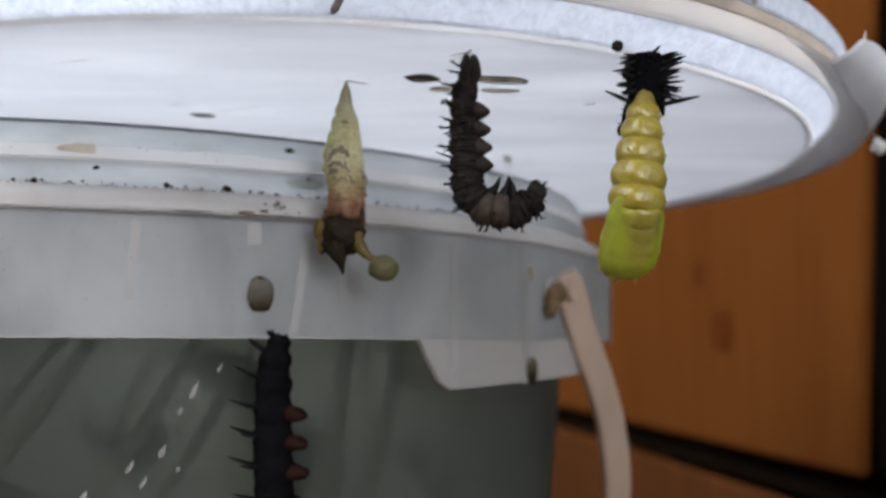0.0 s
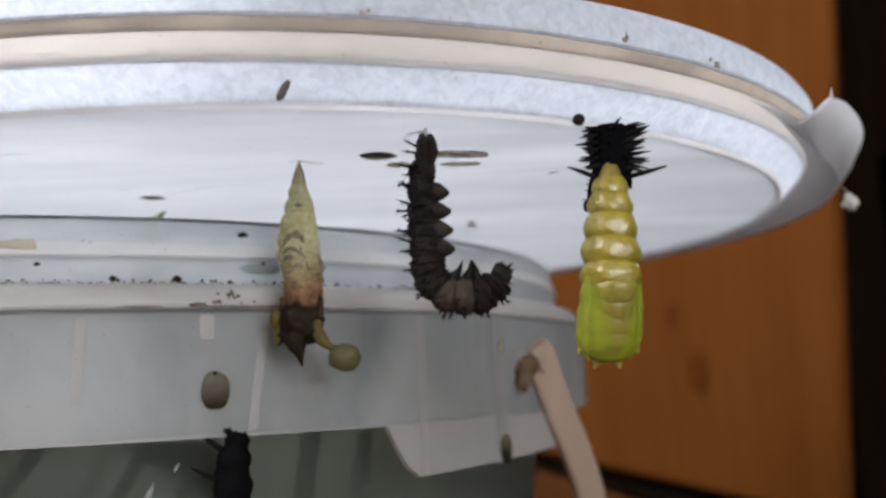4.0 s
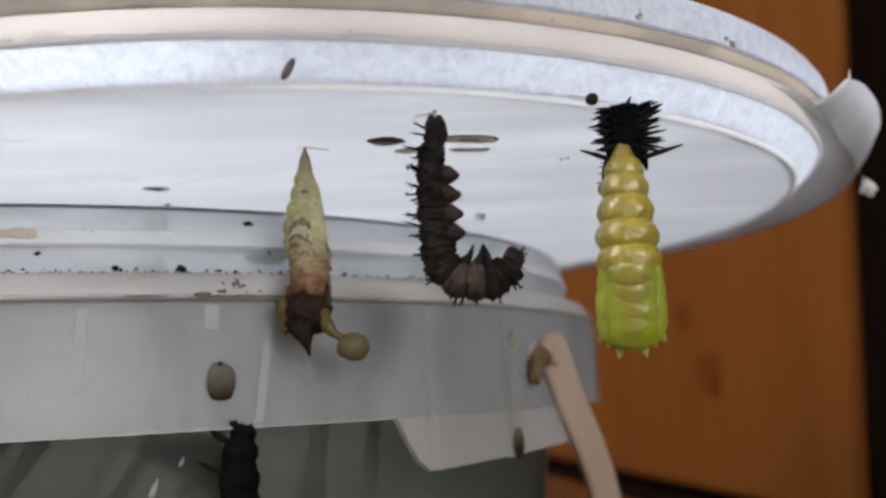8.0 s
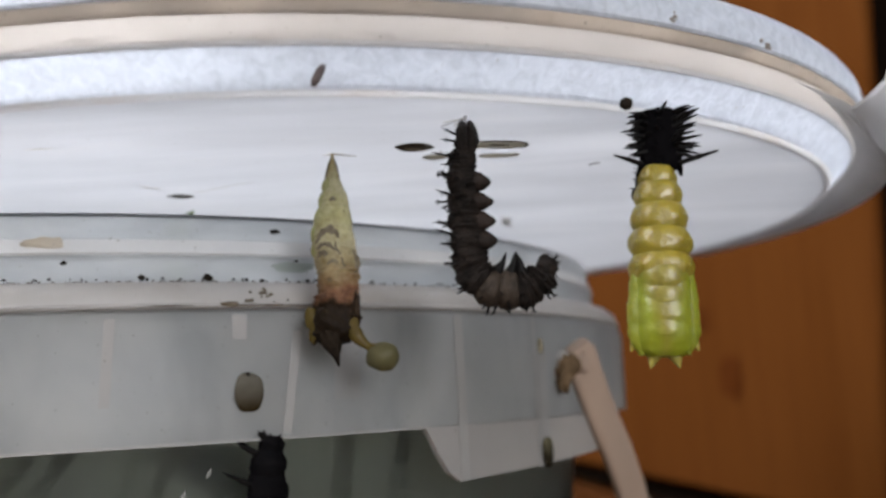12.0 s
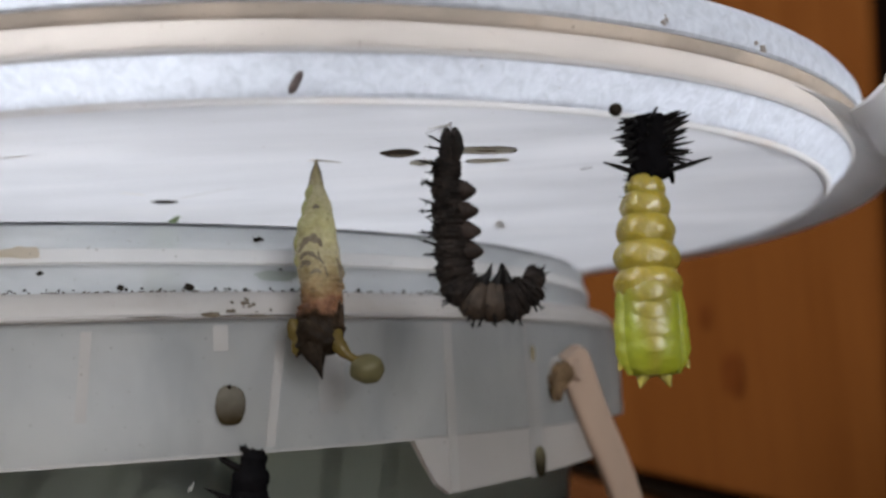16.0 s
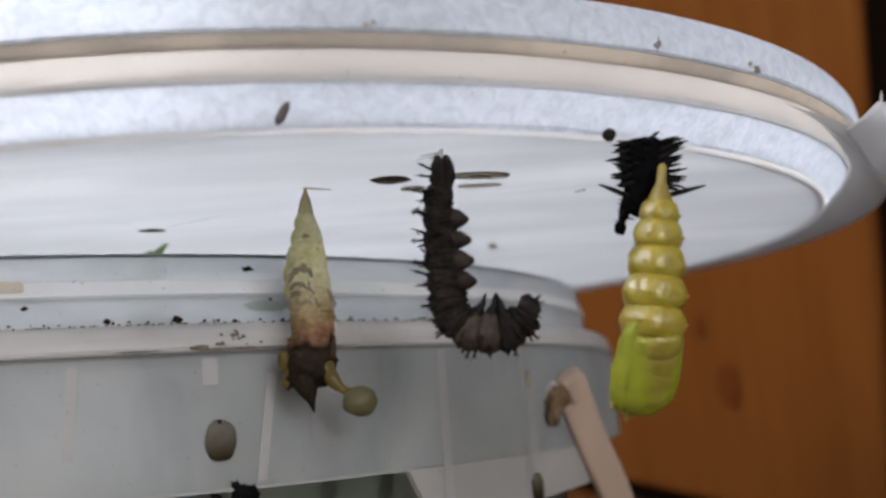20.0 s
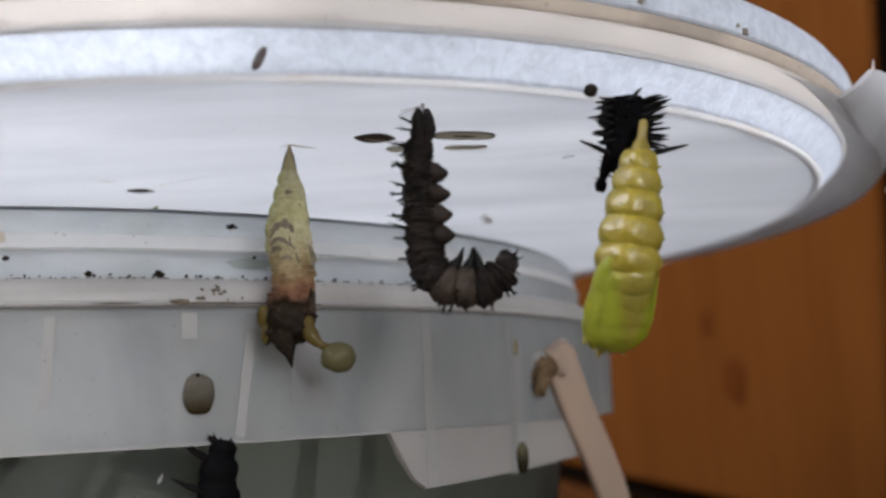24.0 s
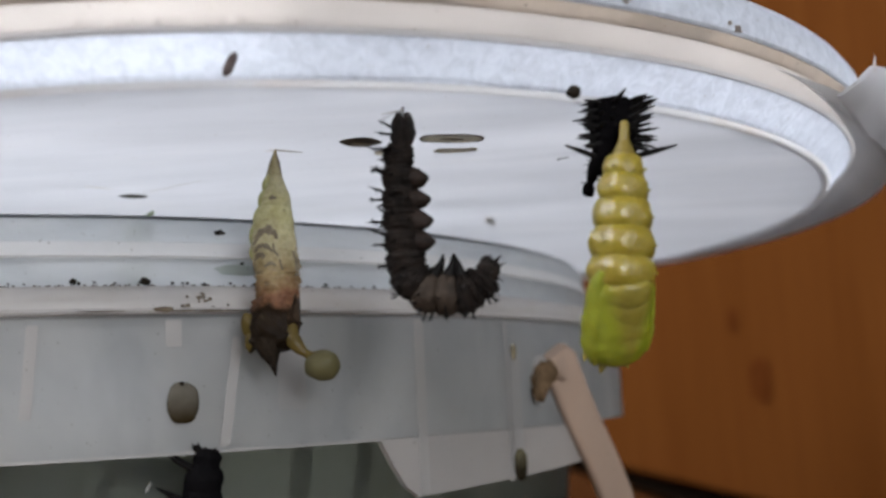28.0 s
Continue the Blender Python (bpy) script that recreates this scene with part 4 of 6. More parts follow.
def lower_caterpillar():
    """A black larva that hangs below the collar, close to the bucket's wall."""
    pts = [Vector(q) / 1000 for q in ((-25.9, 167.0, 932.3), (-26.3, 167.0, 930.3), (-26.9, 167.1, 926.8), (-27.0, 167.4, 922.6), (-27.0, 167.8, 918.2), (-27.0, 168.2, 913.6), (-26.8, 168.5, 908.6), (-26.6, 168.8, 903.4), (-26.3, 169.0, 899.0))]
    path = smooth_path(pts, 8)
    t = thing("black_caterpillar", "black spiny caterpillar hanging under the bucket's collar", "caterpillar", pose(*pts[0]))
    widths = (1.9, 2.75, 2.95, 3.10, 3.25, 3.30, 3.2, 2.8)
    n = len(widths)
    rnd = random.Random(9)
    for i, w in enumerate(widths):
        s0, s1 = i / n, min((i + 1.05) / n, 1.0)
        cut = [along(path, s0 + (s1 - s0) * k / 8) for k in range(9)]
        back = widths[i - 1] if i else 1.45
        rad = [(w if k > 3 else back + (w - back) * k / 4) / 1000 * (0.92 + 0.08 * math.sin(math.pi * k / 8)) for k in range(9)]
        seg = part("body_segment", tube(cut, rad, 22, (0, 1, 0), 0.85, rough=0.12, seed=i * 0.9 + 5), CATERPILLAR_DARK, t)
        mid, nxt = along(path, (s0 + s1) / 2), along(path, min((s0 + s1) / 2 + 0.02, 1.0))
        d = (nxt - mid).normalized()
        out = Vector((d.z, 0, -d.x))
        for k, (turn_, length, up) in enumerate(((6, 4.7 if i else 1.6, 0.30), (36, 3.6 if i else 1.2, 0.22), (-40, 1.8, 0.1))):
            way = (out * math.cos(radians(turn_)) + Vector((0, -1, 0)) * math.sin(radians(turn_)) - d * (up + 0.12 * max(0, 3 - i) + rnd.uniform(-0.05, 0.05))).normalized()
            base = mid + way * (w / 1000 * 0.8)
            tip = base + way * (length / 1000) * rnd.uniform(0.9, 1.05)
            bm = tube([base, base.lerp(tip, 0.35) + d * 0.00012, base.lerp(tip, 0.75) + d * 0.0001, tip], [0.00042, 0.00034, 0.00024, 0.00006], 7, (0, 1, 0))
            for q in range(5):
                at = base.lerp(tip, 0.25 + 0.14 * q)
                spike(at, at + (way + Vector((rnd.uniform(-1, 1), rnd.uniform(-1, 1), rnd.uniform(-1, 1)))).normalized() * 0.0006, 0.00008, bm, 4)
            part("spine", bm, SPINE, seg)
        if 3 <= i <= 6:
            for side in (0.35, -0.25):
                way = (-out + Vector((0, side, 0)) + d * 0.18).normalized()
                p0, p1 = mid + way * (w / 1000 * 0.6), mid + way * ((w + 2.5) / 1000)
                part("proleg", tube([p0, p0.lerp(p1, 0.35), p0.lerp(p1, 0.65), p0.lerp(p1, 0.88), p1], [0.0014, 0.0013, 0.0010, 0.0007, 0.0003], 14, rough=0.3, seed=i + side), PROLEG_RED, seg, "rust-red fleshy proleg")
    part("head", blob(along(path, 0.99) + Vector((0, 0, -0.0012)), (0.0019, 0.0018, 0.0019), 16, 10, 0.1, 2.0), CATERPILLAR_DARK, t, "black head")
    for dx, dz in ((-1.9, 0.5), (-1.1, 1.3), (-0.2, 0.6), (1.2, 0.3)):
        p = pts[0] + Vector((dx * 0.0007, -0.0008, -0.0004))
        part("tail_spine", spike(p, p + Vector((dx * 0.0004, -0.0005, 0.0004 + dz * 0.0008)), 0.00024), SPINE, t)


def withered_pupa():
    """A dead, discoloured pupa with a drop of fluid at its head."""
    y = 0.1680
    t = thing("withered_pupa", "withered cream and brown chrysalis with a droplet, hanging from the lid", "chrysalis", pose(-0.0164, y, 0.974))
    axis = smooth_path([Vector(q) / 1000 for q in ((-15.9, 168.0, 974.0), (-15.85, 167.6, 972.2), (-15.9, 167.1, 969.4), (-15.75, 166.7, 967.2), (-15.8, 166.2, 964.6), (-16.0, 165.8, 962.0), (-15.9, 165.4, 959.2), (-15.6, 165.1, 957.0), (-15.4, 164.9, 954.6), (-15.5, 164.8, 951.6), (-15.9, 164.7, 949.2), (-16.2, 164.6, 946.6), (-16.2, 164.5, 945.0))], 6)
    widths = [(0.0, 0.12), (0.0625, 0.42), (0.16, 1.12), (0.24, 1.8), (0.33, 2.42), (0.42, 2.95), (0.51, 3.2), (0.59, 3.05), (0.67, 2.95), (0.77, 3.05), (0.85, 3.45), (0.94, 3.15), (1.0, 2.1)]

    def wide(s):
        return float(np.interp(s, [a for a, _ in widths], [b for _, b in widths])) / 1000
    cuts = ((0.0, 0.13, "cremaster"), (0.12, 0.225, "abdomen_segment"), (0.22, 0.325, "abdomen_segment"), (0.32, 0.43, "abdomen_segment"), (0.42, 0.53, "abdomen_segment"), (0.52, 0.63, "abdomen_segment"),
            (0.62, 0.73, "thorax"), (0.71, 1.0, "head_case"))
    for i, (s0, s1, name) in enumerate(cuts):
        cut = [along(axis, s0 + (s1 - s0) * k / 14) for k in range(15)]
        rad = [wide(s0 + (s1 - s0) * k / 14) * (0.965 + 0.07 * math.sin(math.pi * k / 14) ** 0.7) for k in range(15)]
        part(name, tube(cut, rad, 32, (0, 1, 0), 0.85, rough=0.05 if i < 6 else 0.16 if i < 7 else 0.30, seed=i * 2.1), WITHERED, t)
    for s0, s1 in ((0.15, 0.24), (0.23, 0.32), (0.31, 0.40), (0.39, 0.49), (0.48, 0.57)):           # puffed folds down one edge
        p = [along(axis, s0 + (s1 - s0) * k / 6) for k in range(7)]
        p = [q + Vector((-wide(s0 + (s1 - s0) * k / 6) + 0.00042, -0.0008, 0)) for k, q in enumerate(p)]
        part("edge_fold", tube(p, [0.0002, 0.00045, 0.0006, 0.00065, 0.0006, 0.00045, 0.0002], 12), DEAD_GREEN, t, "yellow-green puffed edge")
    front = lambda s, dx: along(axis, s) + Vector((dx, -math.sqrt(max(wide(s) ** 2 - dx * dx, 0)) * 0.86 - 0.00004, 0))
    for pts_, w in ((((0.284, -0.0005), (0.286, 0.0), (0.284, 0.0005)), 0.00046),
                    (((0.490, -0.0022), (0.452, -0.0014), (0.436, -0.0002), (0.452, 0.0006), (0.475, 0.0007)), 0.00055),
                    (((0.520, -0.0023), (0.498, -0.0015), (0.500, -0.0004), (0.530, 0.0003)), 0.00030),
                    (((0.575, -0.0024), (0.545, -0.0016), (0.552, -0.0008)), 0.00044),
                    (((0.605, -0.0012), (0.590, -0.0003), (0.600, 0.0005)), 0.00024),
                    (((0.395, -0.0020), (0.385, -0.0012)), 0.00020),
                    (((0.45, 0.0005), (0.52, 0.0005), (0.57, 0.0010), (0.64, 0.0013)), 0.00014),
                    (((0.53, 0.0026), (0.59, 0.0029), (0.65, 0.0027)), 0.00055)):
        p = smooth_path([front(q, x) for q, x in pts_], 4)
        part("dark_mark", tube(p, [1.15 * w * (0.35 + 0.65 * math.sin(math.pi * (0.08 + 0.84 * k / (len(p) - 1)))) for k in range(len(p))], 8, (0, 1, 0), 0.3, rough=0.9, seed=w * 9e4), MARK, t, "brown-black smear")
    for dx in (-1, 1):
        part("cremaster_edge", tube([front(0.03, 0.0) + Vector((dx * 0.0001, 0, 0)), front(0.09, 0.0) + Vector((dx * 0.0006, 0.0002, 0)), front(0.15, 0.0) + Vector((dx * 0.00108, 0.0006, 0))], [0.00006, 0.00014, 0.00007], 8), MARK, t, "dark edge of the tail stalk")
    m = lambda *q: Vector(q) / 1000
    part("shoulder_bump", blob(m(-19.4, 164.2, 948.9), (0.0010, 0.0012, 0.0017), 14, 9, 0.35, 4.0), AMBER, t, "ochre bump")
    part("shoulder_bump", blob(m(-19.2, 164.0, 946.4), (0.0007, 0.0010, 0.0014), 14, 9, 0.35, 6.0), AMBER, t, "ochre bump")
    part("flank_crust", blob(m(-12.9, 164.3, 949.9), (0.0006, 0.0012, 0.0026), 14, 12, 0.6, 2.0), DEAD_BROWN, t, "reddish brown crust on the flank")
    part("head_spike", tube([m(-16.6, 163.6, 946.4), m(-16.3, 163.2, 944.6), m(-15.9, 163.1, 943.2), m(-15.6, 163.0, 941.6)], [0.0021, 0.0013, 0.0006, 0.0001], 14, rough=0.25), DEAD_BLACK, t, "blackish pointed head")
    part("head_corner", tube([m(-18.4, 164.0, 946.6), m(-19.3, 163.8, 944.9)], [0.0011, 0.0002], 8), DEAD_BLACK, t)
    part("fluid_stalk", tube(smooth_path([m(-13.4, 163.7, 948.6), m(-13.2, 163.2, 946.6), m(-12.4, 163.0, 945.2), m(-11.3, 163.0, 944.3), m(-10.2, 163.0, 943.6)], 3), [0.0007, 0.0008, 0.0009, 0.0010, 0.00105, 0.0010, 0.0009, 0.00075, 0.0006, 0.0006, 0.0007, 0.0010, 0.0013], 16, rough=0.12), AMBER, t, "amber thread of fluid")
    part("droplet", blob(m(-9.25, 163.0, 942.7), (0.0024, 0.0022, 0.0021), 28, 18, 0.10, 1.0), FLUID, t, "cloudy olive droplet")
    part("silk_thread", tube([m(-15.9, 167.9, 973.9), m(-14.0, 169.4, 973.93), m(-12.4, 170.4, 973.92)], [0.00014, 0.00009, 0.00004], 6), HUSK_PALE, t)
    for a in (160, 250):
        part("silk_thread", tube([m(-15.9, 168, 973.8), m(-15.9 + 1.8 * math.cos(radians(a)), 168 + 1.4 * math.sin(radians(a)), 973.93)], [0.00008, 0.00003], 5), SILK, t)


# the fresh pupa, drawn about its own axis, which hangs from the tail at the origin; millimetres along it and half widths
PUPA_LONG = 0.0323
PUPA_SEGS = ((0.0061, 0.0025, 0.0028), (0.0087, 0.00305, 0.0033), (0.0120, 0.0036, 0.0037), (0.0155, 0.0040, 0.0038), (0.0189, 0.0041, 0.0037))
THORAX_AT = 0.0206
THORAX_LONG = 0.0117


def ring_body(rows, n=28, lobes=0.0, ribs=0.0, rough=0.0, seed=0.0):
    """A body of stacked oval rings: rows of (z, half width, half depth); lobes: two soft swellings on the back; ribs: cross folds on the back."""
    bm = bmesh.new()
    rings = []
    for i, (z, rx, ry) in enumerate(rows):
        ring = []
        u = 1 - abs(2 * i / (len(rows) - 1) - 1)
        for j in range(n):
            a = 2 * math.pi * j / n
            k = 1.0
            for a0 in (-0.5 * math.pi - 0.62, -0.5 * math.pi + 0.62, 0.08, math.pi - 0.08, 0.5 * math.pi):
                d = math.atan2(math.sin(a - a0), math.cos(a - a0))
                k += lobes * math.exp(-(d / 0.30) ** 2) * u ** 0.9
            k += ribs * max(0.0, -math.sin(a)) ** 2 * math.sin(z / 0.0027 * 2 * math.pi)
            k += rough * noise.noise(Vector((math.cos(a) * 2.2 + seed, math.sin(a) * 2.2, z * 700)))
            ring.append(bm.verts.new((rx * math.cos(a) * k, ry * math.sin(a) * k, z)))
        rings.append(ring)
    for a, b in zip(rings, rings[1:]):
        for j in range(n):
            bm.faces.new((a[j], a[(j + 1) % n], b[(j + 1) % n], b[j]))
    bm.faces.new(rings[0])
    bm.faces.new(rings[-1][::-1])
    return bm


def fresh_pupa():
    t = thing("fresh_pupa", "fresh glossy yellow-green chrysalis wriggling below its shed skin", "chrysalis")
    parts = []
    key = ((0.0, 0.0003), (-0.0003, 0.00055), (-0.0012, 0.0006), (-0.0024, 0.00066), (-0.0030, 0.00088), (-0.0040, 0.00128), (-0.0052, 0.0017), (-0.0062, 0.0021), (-0.0070, 0.0022), (-0.0078, 0.0019))
    zs = np.linspace(0.0, -0.0078, 30)
    rows = [(float(z), w, w * 0.92) for z, w in ((z, float(np.interp(-z, [-q[0] for q in key], [q[1] for q in key]))) for z in zs)]
    stalk = part("cremaster", ring_body(rows, 28, 0.03, 0.0, 0.10, 2.0), PUPA_TAIL, t, "yellowish tapering tail")
    parts.append((stalk, 0.0))

    for at, r, h in PUPA_SEGS:
        rows = []
        for k in range(21):
            u = -1 + 2 * k / 20
            w = r * (0.77 + 0.23 * (1 - abs(u) ** 2.4) ** 0.75) * (1.0 + 0.03 * u)
            rows.append((-u * h * 0.56, w, w * 0.90))
        seg = part("abdomen_segment", ring_body(rows, 64, 0.085, 0.0, 0.05, at * 900), PUPA, t)
        for dx in (-1, 1):                      # a small spine on each flank
            sp = Vector((dx * r * 0.80, -r * 0.50, -h * 0.06))
            part("spine", spike(sp, sp + Vector((dx * 0.0003, -0.0004, 0.0001)), 0.00026, n=8), HORN, seg, "tiny pointed yellow spine")
        parts.append((seg, at))
    # thorax and head, with the wing cases at its sides
    key = ((0.0012, 0.0034, 0.0031), (0.0, 0.0038, 0.0035), (-0.0020, 0.0039, 0.0036), (-0.0044, 0.0040, 0.0037), (-0.0068, 0.0041, 0.0036), (-0.0085, 0.0039, 0.0032), (-0.0096, 0.0033, 0.0026), (-0.0103, 0.0023, 0.0019))
    zs = np.linspace(0.0012, -0.0103, 45)
    rows = [(float(z), *(float(np.interp(-z, [-q[0] for q in key], [q[m] for q in key])) for m in (1, 2))) for z in zs]
    th = part("thorax", ring_body(rows, 52, 0.03, 0.012, 0.045, 4.0), PUPA_FRONT, t, "translucent lime-yellow front body")
    for z, w, h, up in ((0.0001, 0.0031, 0.0016, 0.00034), (-0.0024, 0.0028, 0.0014, 0.00022), (-0.0046, 0.0025, 0.0013, 0.00017), (-0.0066, 0.0021, 0.0012, 0.00013)):
        bm = bmesh.new()                        # low, soft cross plates on the back, bent to its round
        bmesh.ops.create_uvsphere(bm, u_segments=32, v_segments=20, radius=1.0)
        for v in bm.verts:
            p = v.co.copy()
            k = 1 + 0.10 * noise.noise(p * 2.0 + Vector((z * 3000, 0, 0)))
            x = math.copysign(abs(p.x) ** 0.75, p.x) * w * k
            v.co = Vector((x, -0.00354 * math.sqrt(max(1 - (x / 0.0041) ** 2, 0.0)) + p.y * up * 2.0 * k + up * 0.9, z + math.copysign(abs(p.z) ** 0.8, p.z) * h * k))
        part("back_plate", bm, PUPA_FRONT, th, "low dull-yellow plate of the back")
    for dx in (-1, 1):
        rows = [(0.0026, 0.0004, 0.0010), (0.0014, 0.0010, 0.0012), (-0.001, 0.0014, 0.0016), (-0.0045, 0.0017, 0.0019), (-0.0072, 0.0017, 0.0019), (-0.0088, 0.0013, 0.0015), (-0.0098, 0.0004, 0.0009)]
        bm = ring_body([(float(z), float(np.interp(-z, [-q[0] for q in rows], [q[1] for q in rows])), float(np.interp(-z, [-q[0] for q in rows], [q[2] for q in rows]))) for z in np.linspace(0.0026, -0.0101, 34)], 28, 0.0, 0.0, 0.12, dx * 3.0)
        bm.transform(Matrix.Translation((dx * 0.00300, -0.0001, 0)))
        part("wing_case", bm, WING, th, "bright lime wing case")
        part("wing_tip", spike((dx * 0.0040, -0.0002, -0.0086), (dx * 0.0044, -0.0004, -0.0096), 0.0005, n=8), HORN, th, "pale corner of the wing case")
        part("horn", tube([(dx * 0.0010, 0.0004, -0.0088), (dx * 0.0014, 0.0000, -0.0102), (dx * 0.0019, -0.0002, -0.0118)], [0.0014, 0.00095, 0.0001], 12), HORN, th, "pale yellow head horn")
    parts.append((th, THORAX_AT))
    return t, parts


def shed_skin():
    """The crumpled black larval skin with its spines, pushed up round the pupa's tail."""
    t = thing("shed_skin", "crumpled black spiny larval skin on the lid above the chrysalis", "shed skin")
    rnd = random.Random(12)
    bm = bmesh.new()
    rows = [(0.0003, 0.0016, 0.0012), (0.0001, 0.0026, 0.0018), (-0.0008, 0.0030, 0.0021), (-0.0018, 0.0029, 0.0022), (-0.0028, 0.0031, 0.0022), (-0.0038, 0.0029, 0.0021), (-0.0048, 0.0030, 0.0021), (-0.0058, 0.0028, 0.0020), (-0.0068, 0.0029, 0.0019), (-0.0078, 0.0026, 0.0017), (-0.0087, 0.0021, 0.0013), (-0.0092, 0.0012, 0.0008)]
    rings = []
    for k, (z, rx, ry) in enumerate(rows):
        sink = max(0.0, -z - 0.004) / 0.005
        rings.append([bm.verts.new((rx * math.cos(a) * (1 + 0.16 * noise.noise(Vector((math.cos(a) * 2, math.sin(a) * 2, z * 900)))), ry * math.sin(a) * (1 + 0.35 * noise.noise(Vector((math.cos(a) * 3 + 7, math.sin(a) * 3, z * 1100)))),
                                    z + 0.0004 * noise.noise(Vector((math.cos(a) * 3, math.sin(a) * 3, z * 900))) + 0.0008 * math.cos(a) * sink)) for a in (2 * math.pi * j / 40 for j in range(40))])
    for a, b in zip(rings, rings[1:]):
        for j in range(40):
            bm.faces.new((a[j], a[(j + 1) % 40], b[(j + 1) % 40], b[j]))
    bm.faces.new(rings[0])
    bm.faces.new(rings[-1][::-1])
    body = part("crumpled_skin", bm, SKIN, t)

    def spine(base, way, length, r):
        base, way = Vector(base), Vector(way).normalized()
        tip = base + way * length
        bow = Vector((0, 0, rnd.uniform(-1, 1))) * length * 0.05
        bm = tube([base - way * 0.0006, base.lerp(tip, 0.35) + bow, base.lerp(tip, 0.75) + bow * 0.8, tip], [r * 1.25, r, r * 0.6, r * 0.12], 7, (0, 1, 0) if abs(way.y) < 0.9 else (1, 0, 0))
        for q in range(5):                      # side bristles
            at = base.lerp(tip, rnd.uniform(0.15, 0.7))
            spike(at, at + (way * 1.3 + Vector((0, rnd.uniform(-1, 1), rnd.uniform(-1, 1)))).normalized() * length * rnd.uniform(0.12, 0.24), r * 0.35, bm, 4)
        part("spine", bm, SPINE, body)
    for k in range(17):                         # short, nearly level spines on one flank
        u = k / 16
        spine((-0.0024, -0.0014 + 0.0006 * (k % 3), -0.0002 - 0.0058 * u), (-1, rnd.uniform(-0.5, 0.1), rnd.uniform(-0.16, 0.2) - 0.15 * u), rnd.uniform(0.0016, 0.0030) if k % 2 else rnd.uniform(0.0010, 0.0018), rnd.uniform(0.00022, 0.0003))
    for k in range(19):                         # a fan of longer ones on the other
        u = k / 18
        up = 0.75 - 1.15 * u + rnd.uniform(-0.12, 0.12)
        z = -0.0003 - 0.0060 * u
        if z + up * 0.003 > 0.0004:
            up, near = 0.12, -1.0 + 0.5 * u
        else:
            near = rnd.uniform(-0.5, 0.1)
        spine((0.0023, -0.0014 + 0.0006 * (k % 3), z), (1, near, up), rnd.uniform(0.0030, 0.0044) * (1 - 0.25 * u) if k % 3 else rnd.uniform(0.0018, 0.0026), rnd.uniform(0.00024, 0.00034))
    for k in range(9):                          # stubs that point to the front
        spine((rnd.uniform(-0.0022, 0.0022), -0.0017, -0.0003 - 0.0006 * k), (rnd.uniform(-0.7, 0.7), -1, 0.1 + rnd.uniform(-0.2, 0.1)), rnd.uniform(0.0010, 0.0018), 0.00024)
    spine((0.0004, -0.0015, -0.0002), (0.1, -1.0, 0.06), 0.0042, 0.00028)
    for side, length, dz in ((-1, 0.0040, 0.0011), (1, 0.0052, 0.0008)):
        part("long_spine", tube([(side * 0.0022, -0.0008, -0.0074), (side * (0.0024 + 0.5 * length), -0.0012, -0.0076 + dz), (side * (0.0024 + length), -0.0014, -0.0074 + dz * 1.5)], [0.0004, 0.00034, 0.00010], 8), SPINE, body)
    # a shred of skin that trails down one side, with the old head capsule
    part("skin_shred", tube([(-0.0020, -0.0002, -0.0074), (-0.0026, 0.0000, -0.0088), (-0.0031, 0.0002, -0.0100), (-0.0034, 0.0003, -0.0110)], [0.0010, 0.0008, 0.0006, 0.0004], 14, rough=0.6), SKIN, t, "trailing shred of black skin")
    part("skin_shred", tube([(0.0020, -0.0002, -0.0066), (0.0025, 0.0, -0.0080), (0.0026, 0.0002, -0.0090)], [0.0008, 0.0004, 0.0002], 12, rough=0.5), SKIN, t, "trailing shred of black skin")
    for k in range(8):
        q = Vector((-0.0022 - 0.00014 * k, -0.0002, -0.0074 - 0.00045 * k))
        side = -1 if k % 3 else 1
        part("spine", spike(q + Vector((side * 0.0004, -0.0004, 0)), q + Vector((side * rnd.uniform(0.0010, 0.0016), -0.0008, rnd.uniform(-0.0006, 0.0004))), 0.00014), SPINE, body)
    part("head_capsule", blob((-0.0035, 0.0003, -0.0112), (0.0008, 0.0008, 0.0009), 14, 9, 0.3, 3.0), SKIN, t, "small black head capsule")
    return t


LIP_TAN = milky("lip_tan", (0.66, 0.58, 0.46), (0.85, 0.78, 0.68), 0.45, 0.35)
LIP_GREY = milky("lip_grey", (0.52, 0.56, 0.52), (0.75, 0.80, 0.76), 0.45, 0.4)
HUSK_CLEAR = milky("clear_husk", (0.50, 0.47, 0.39), (0.72, 0.68, 0.58), 0.7, 0.15)


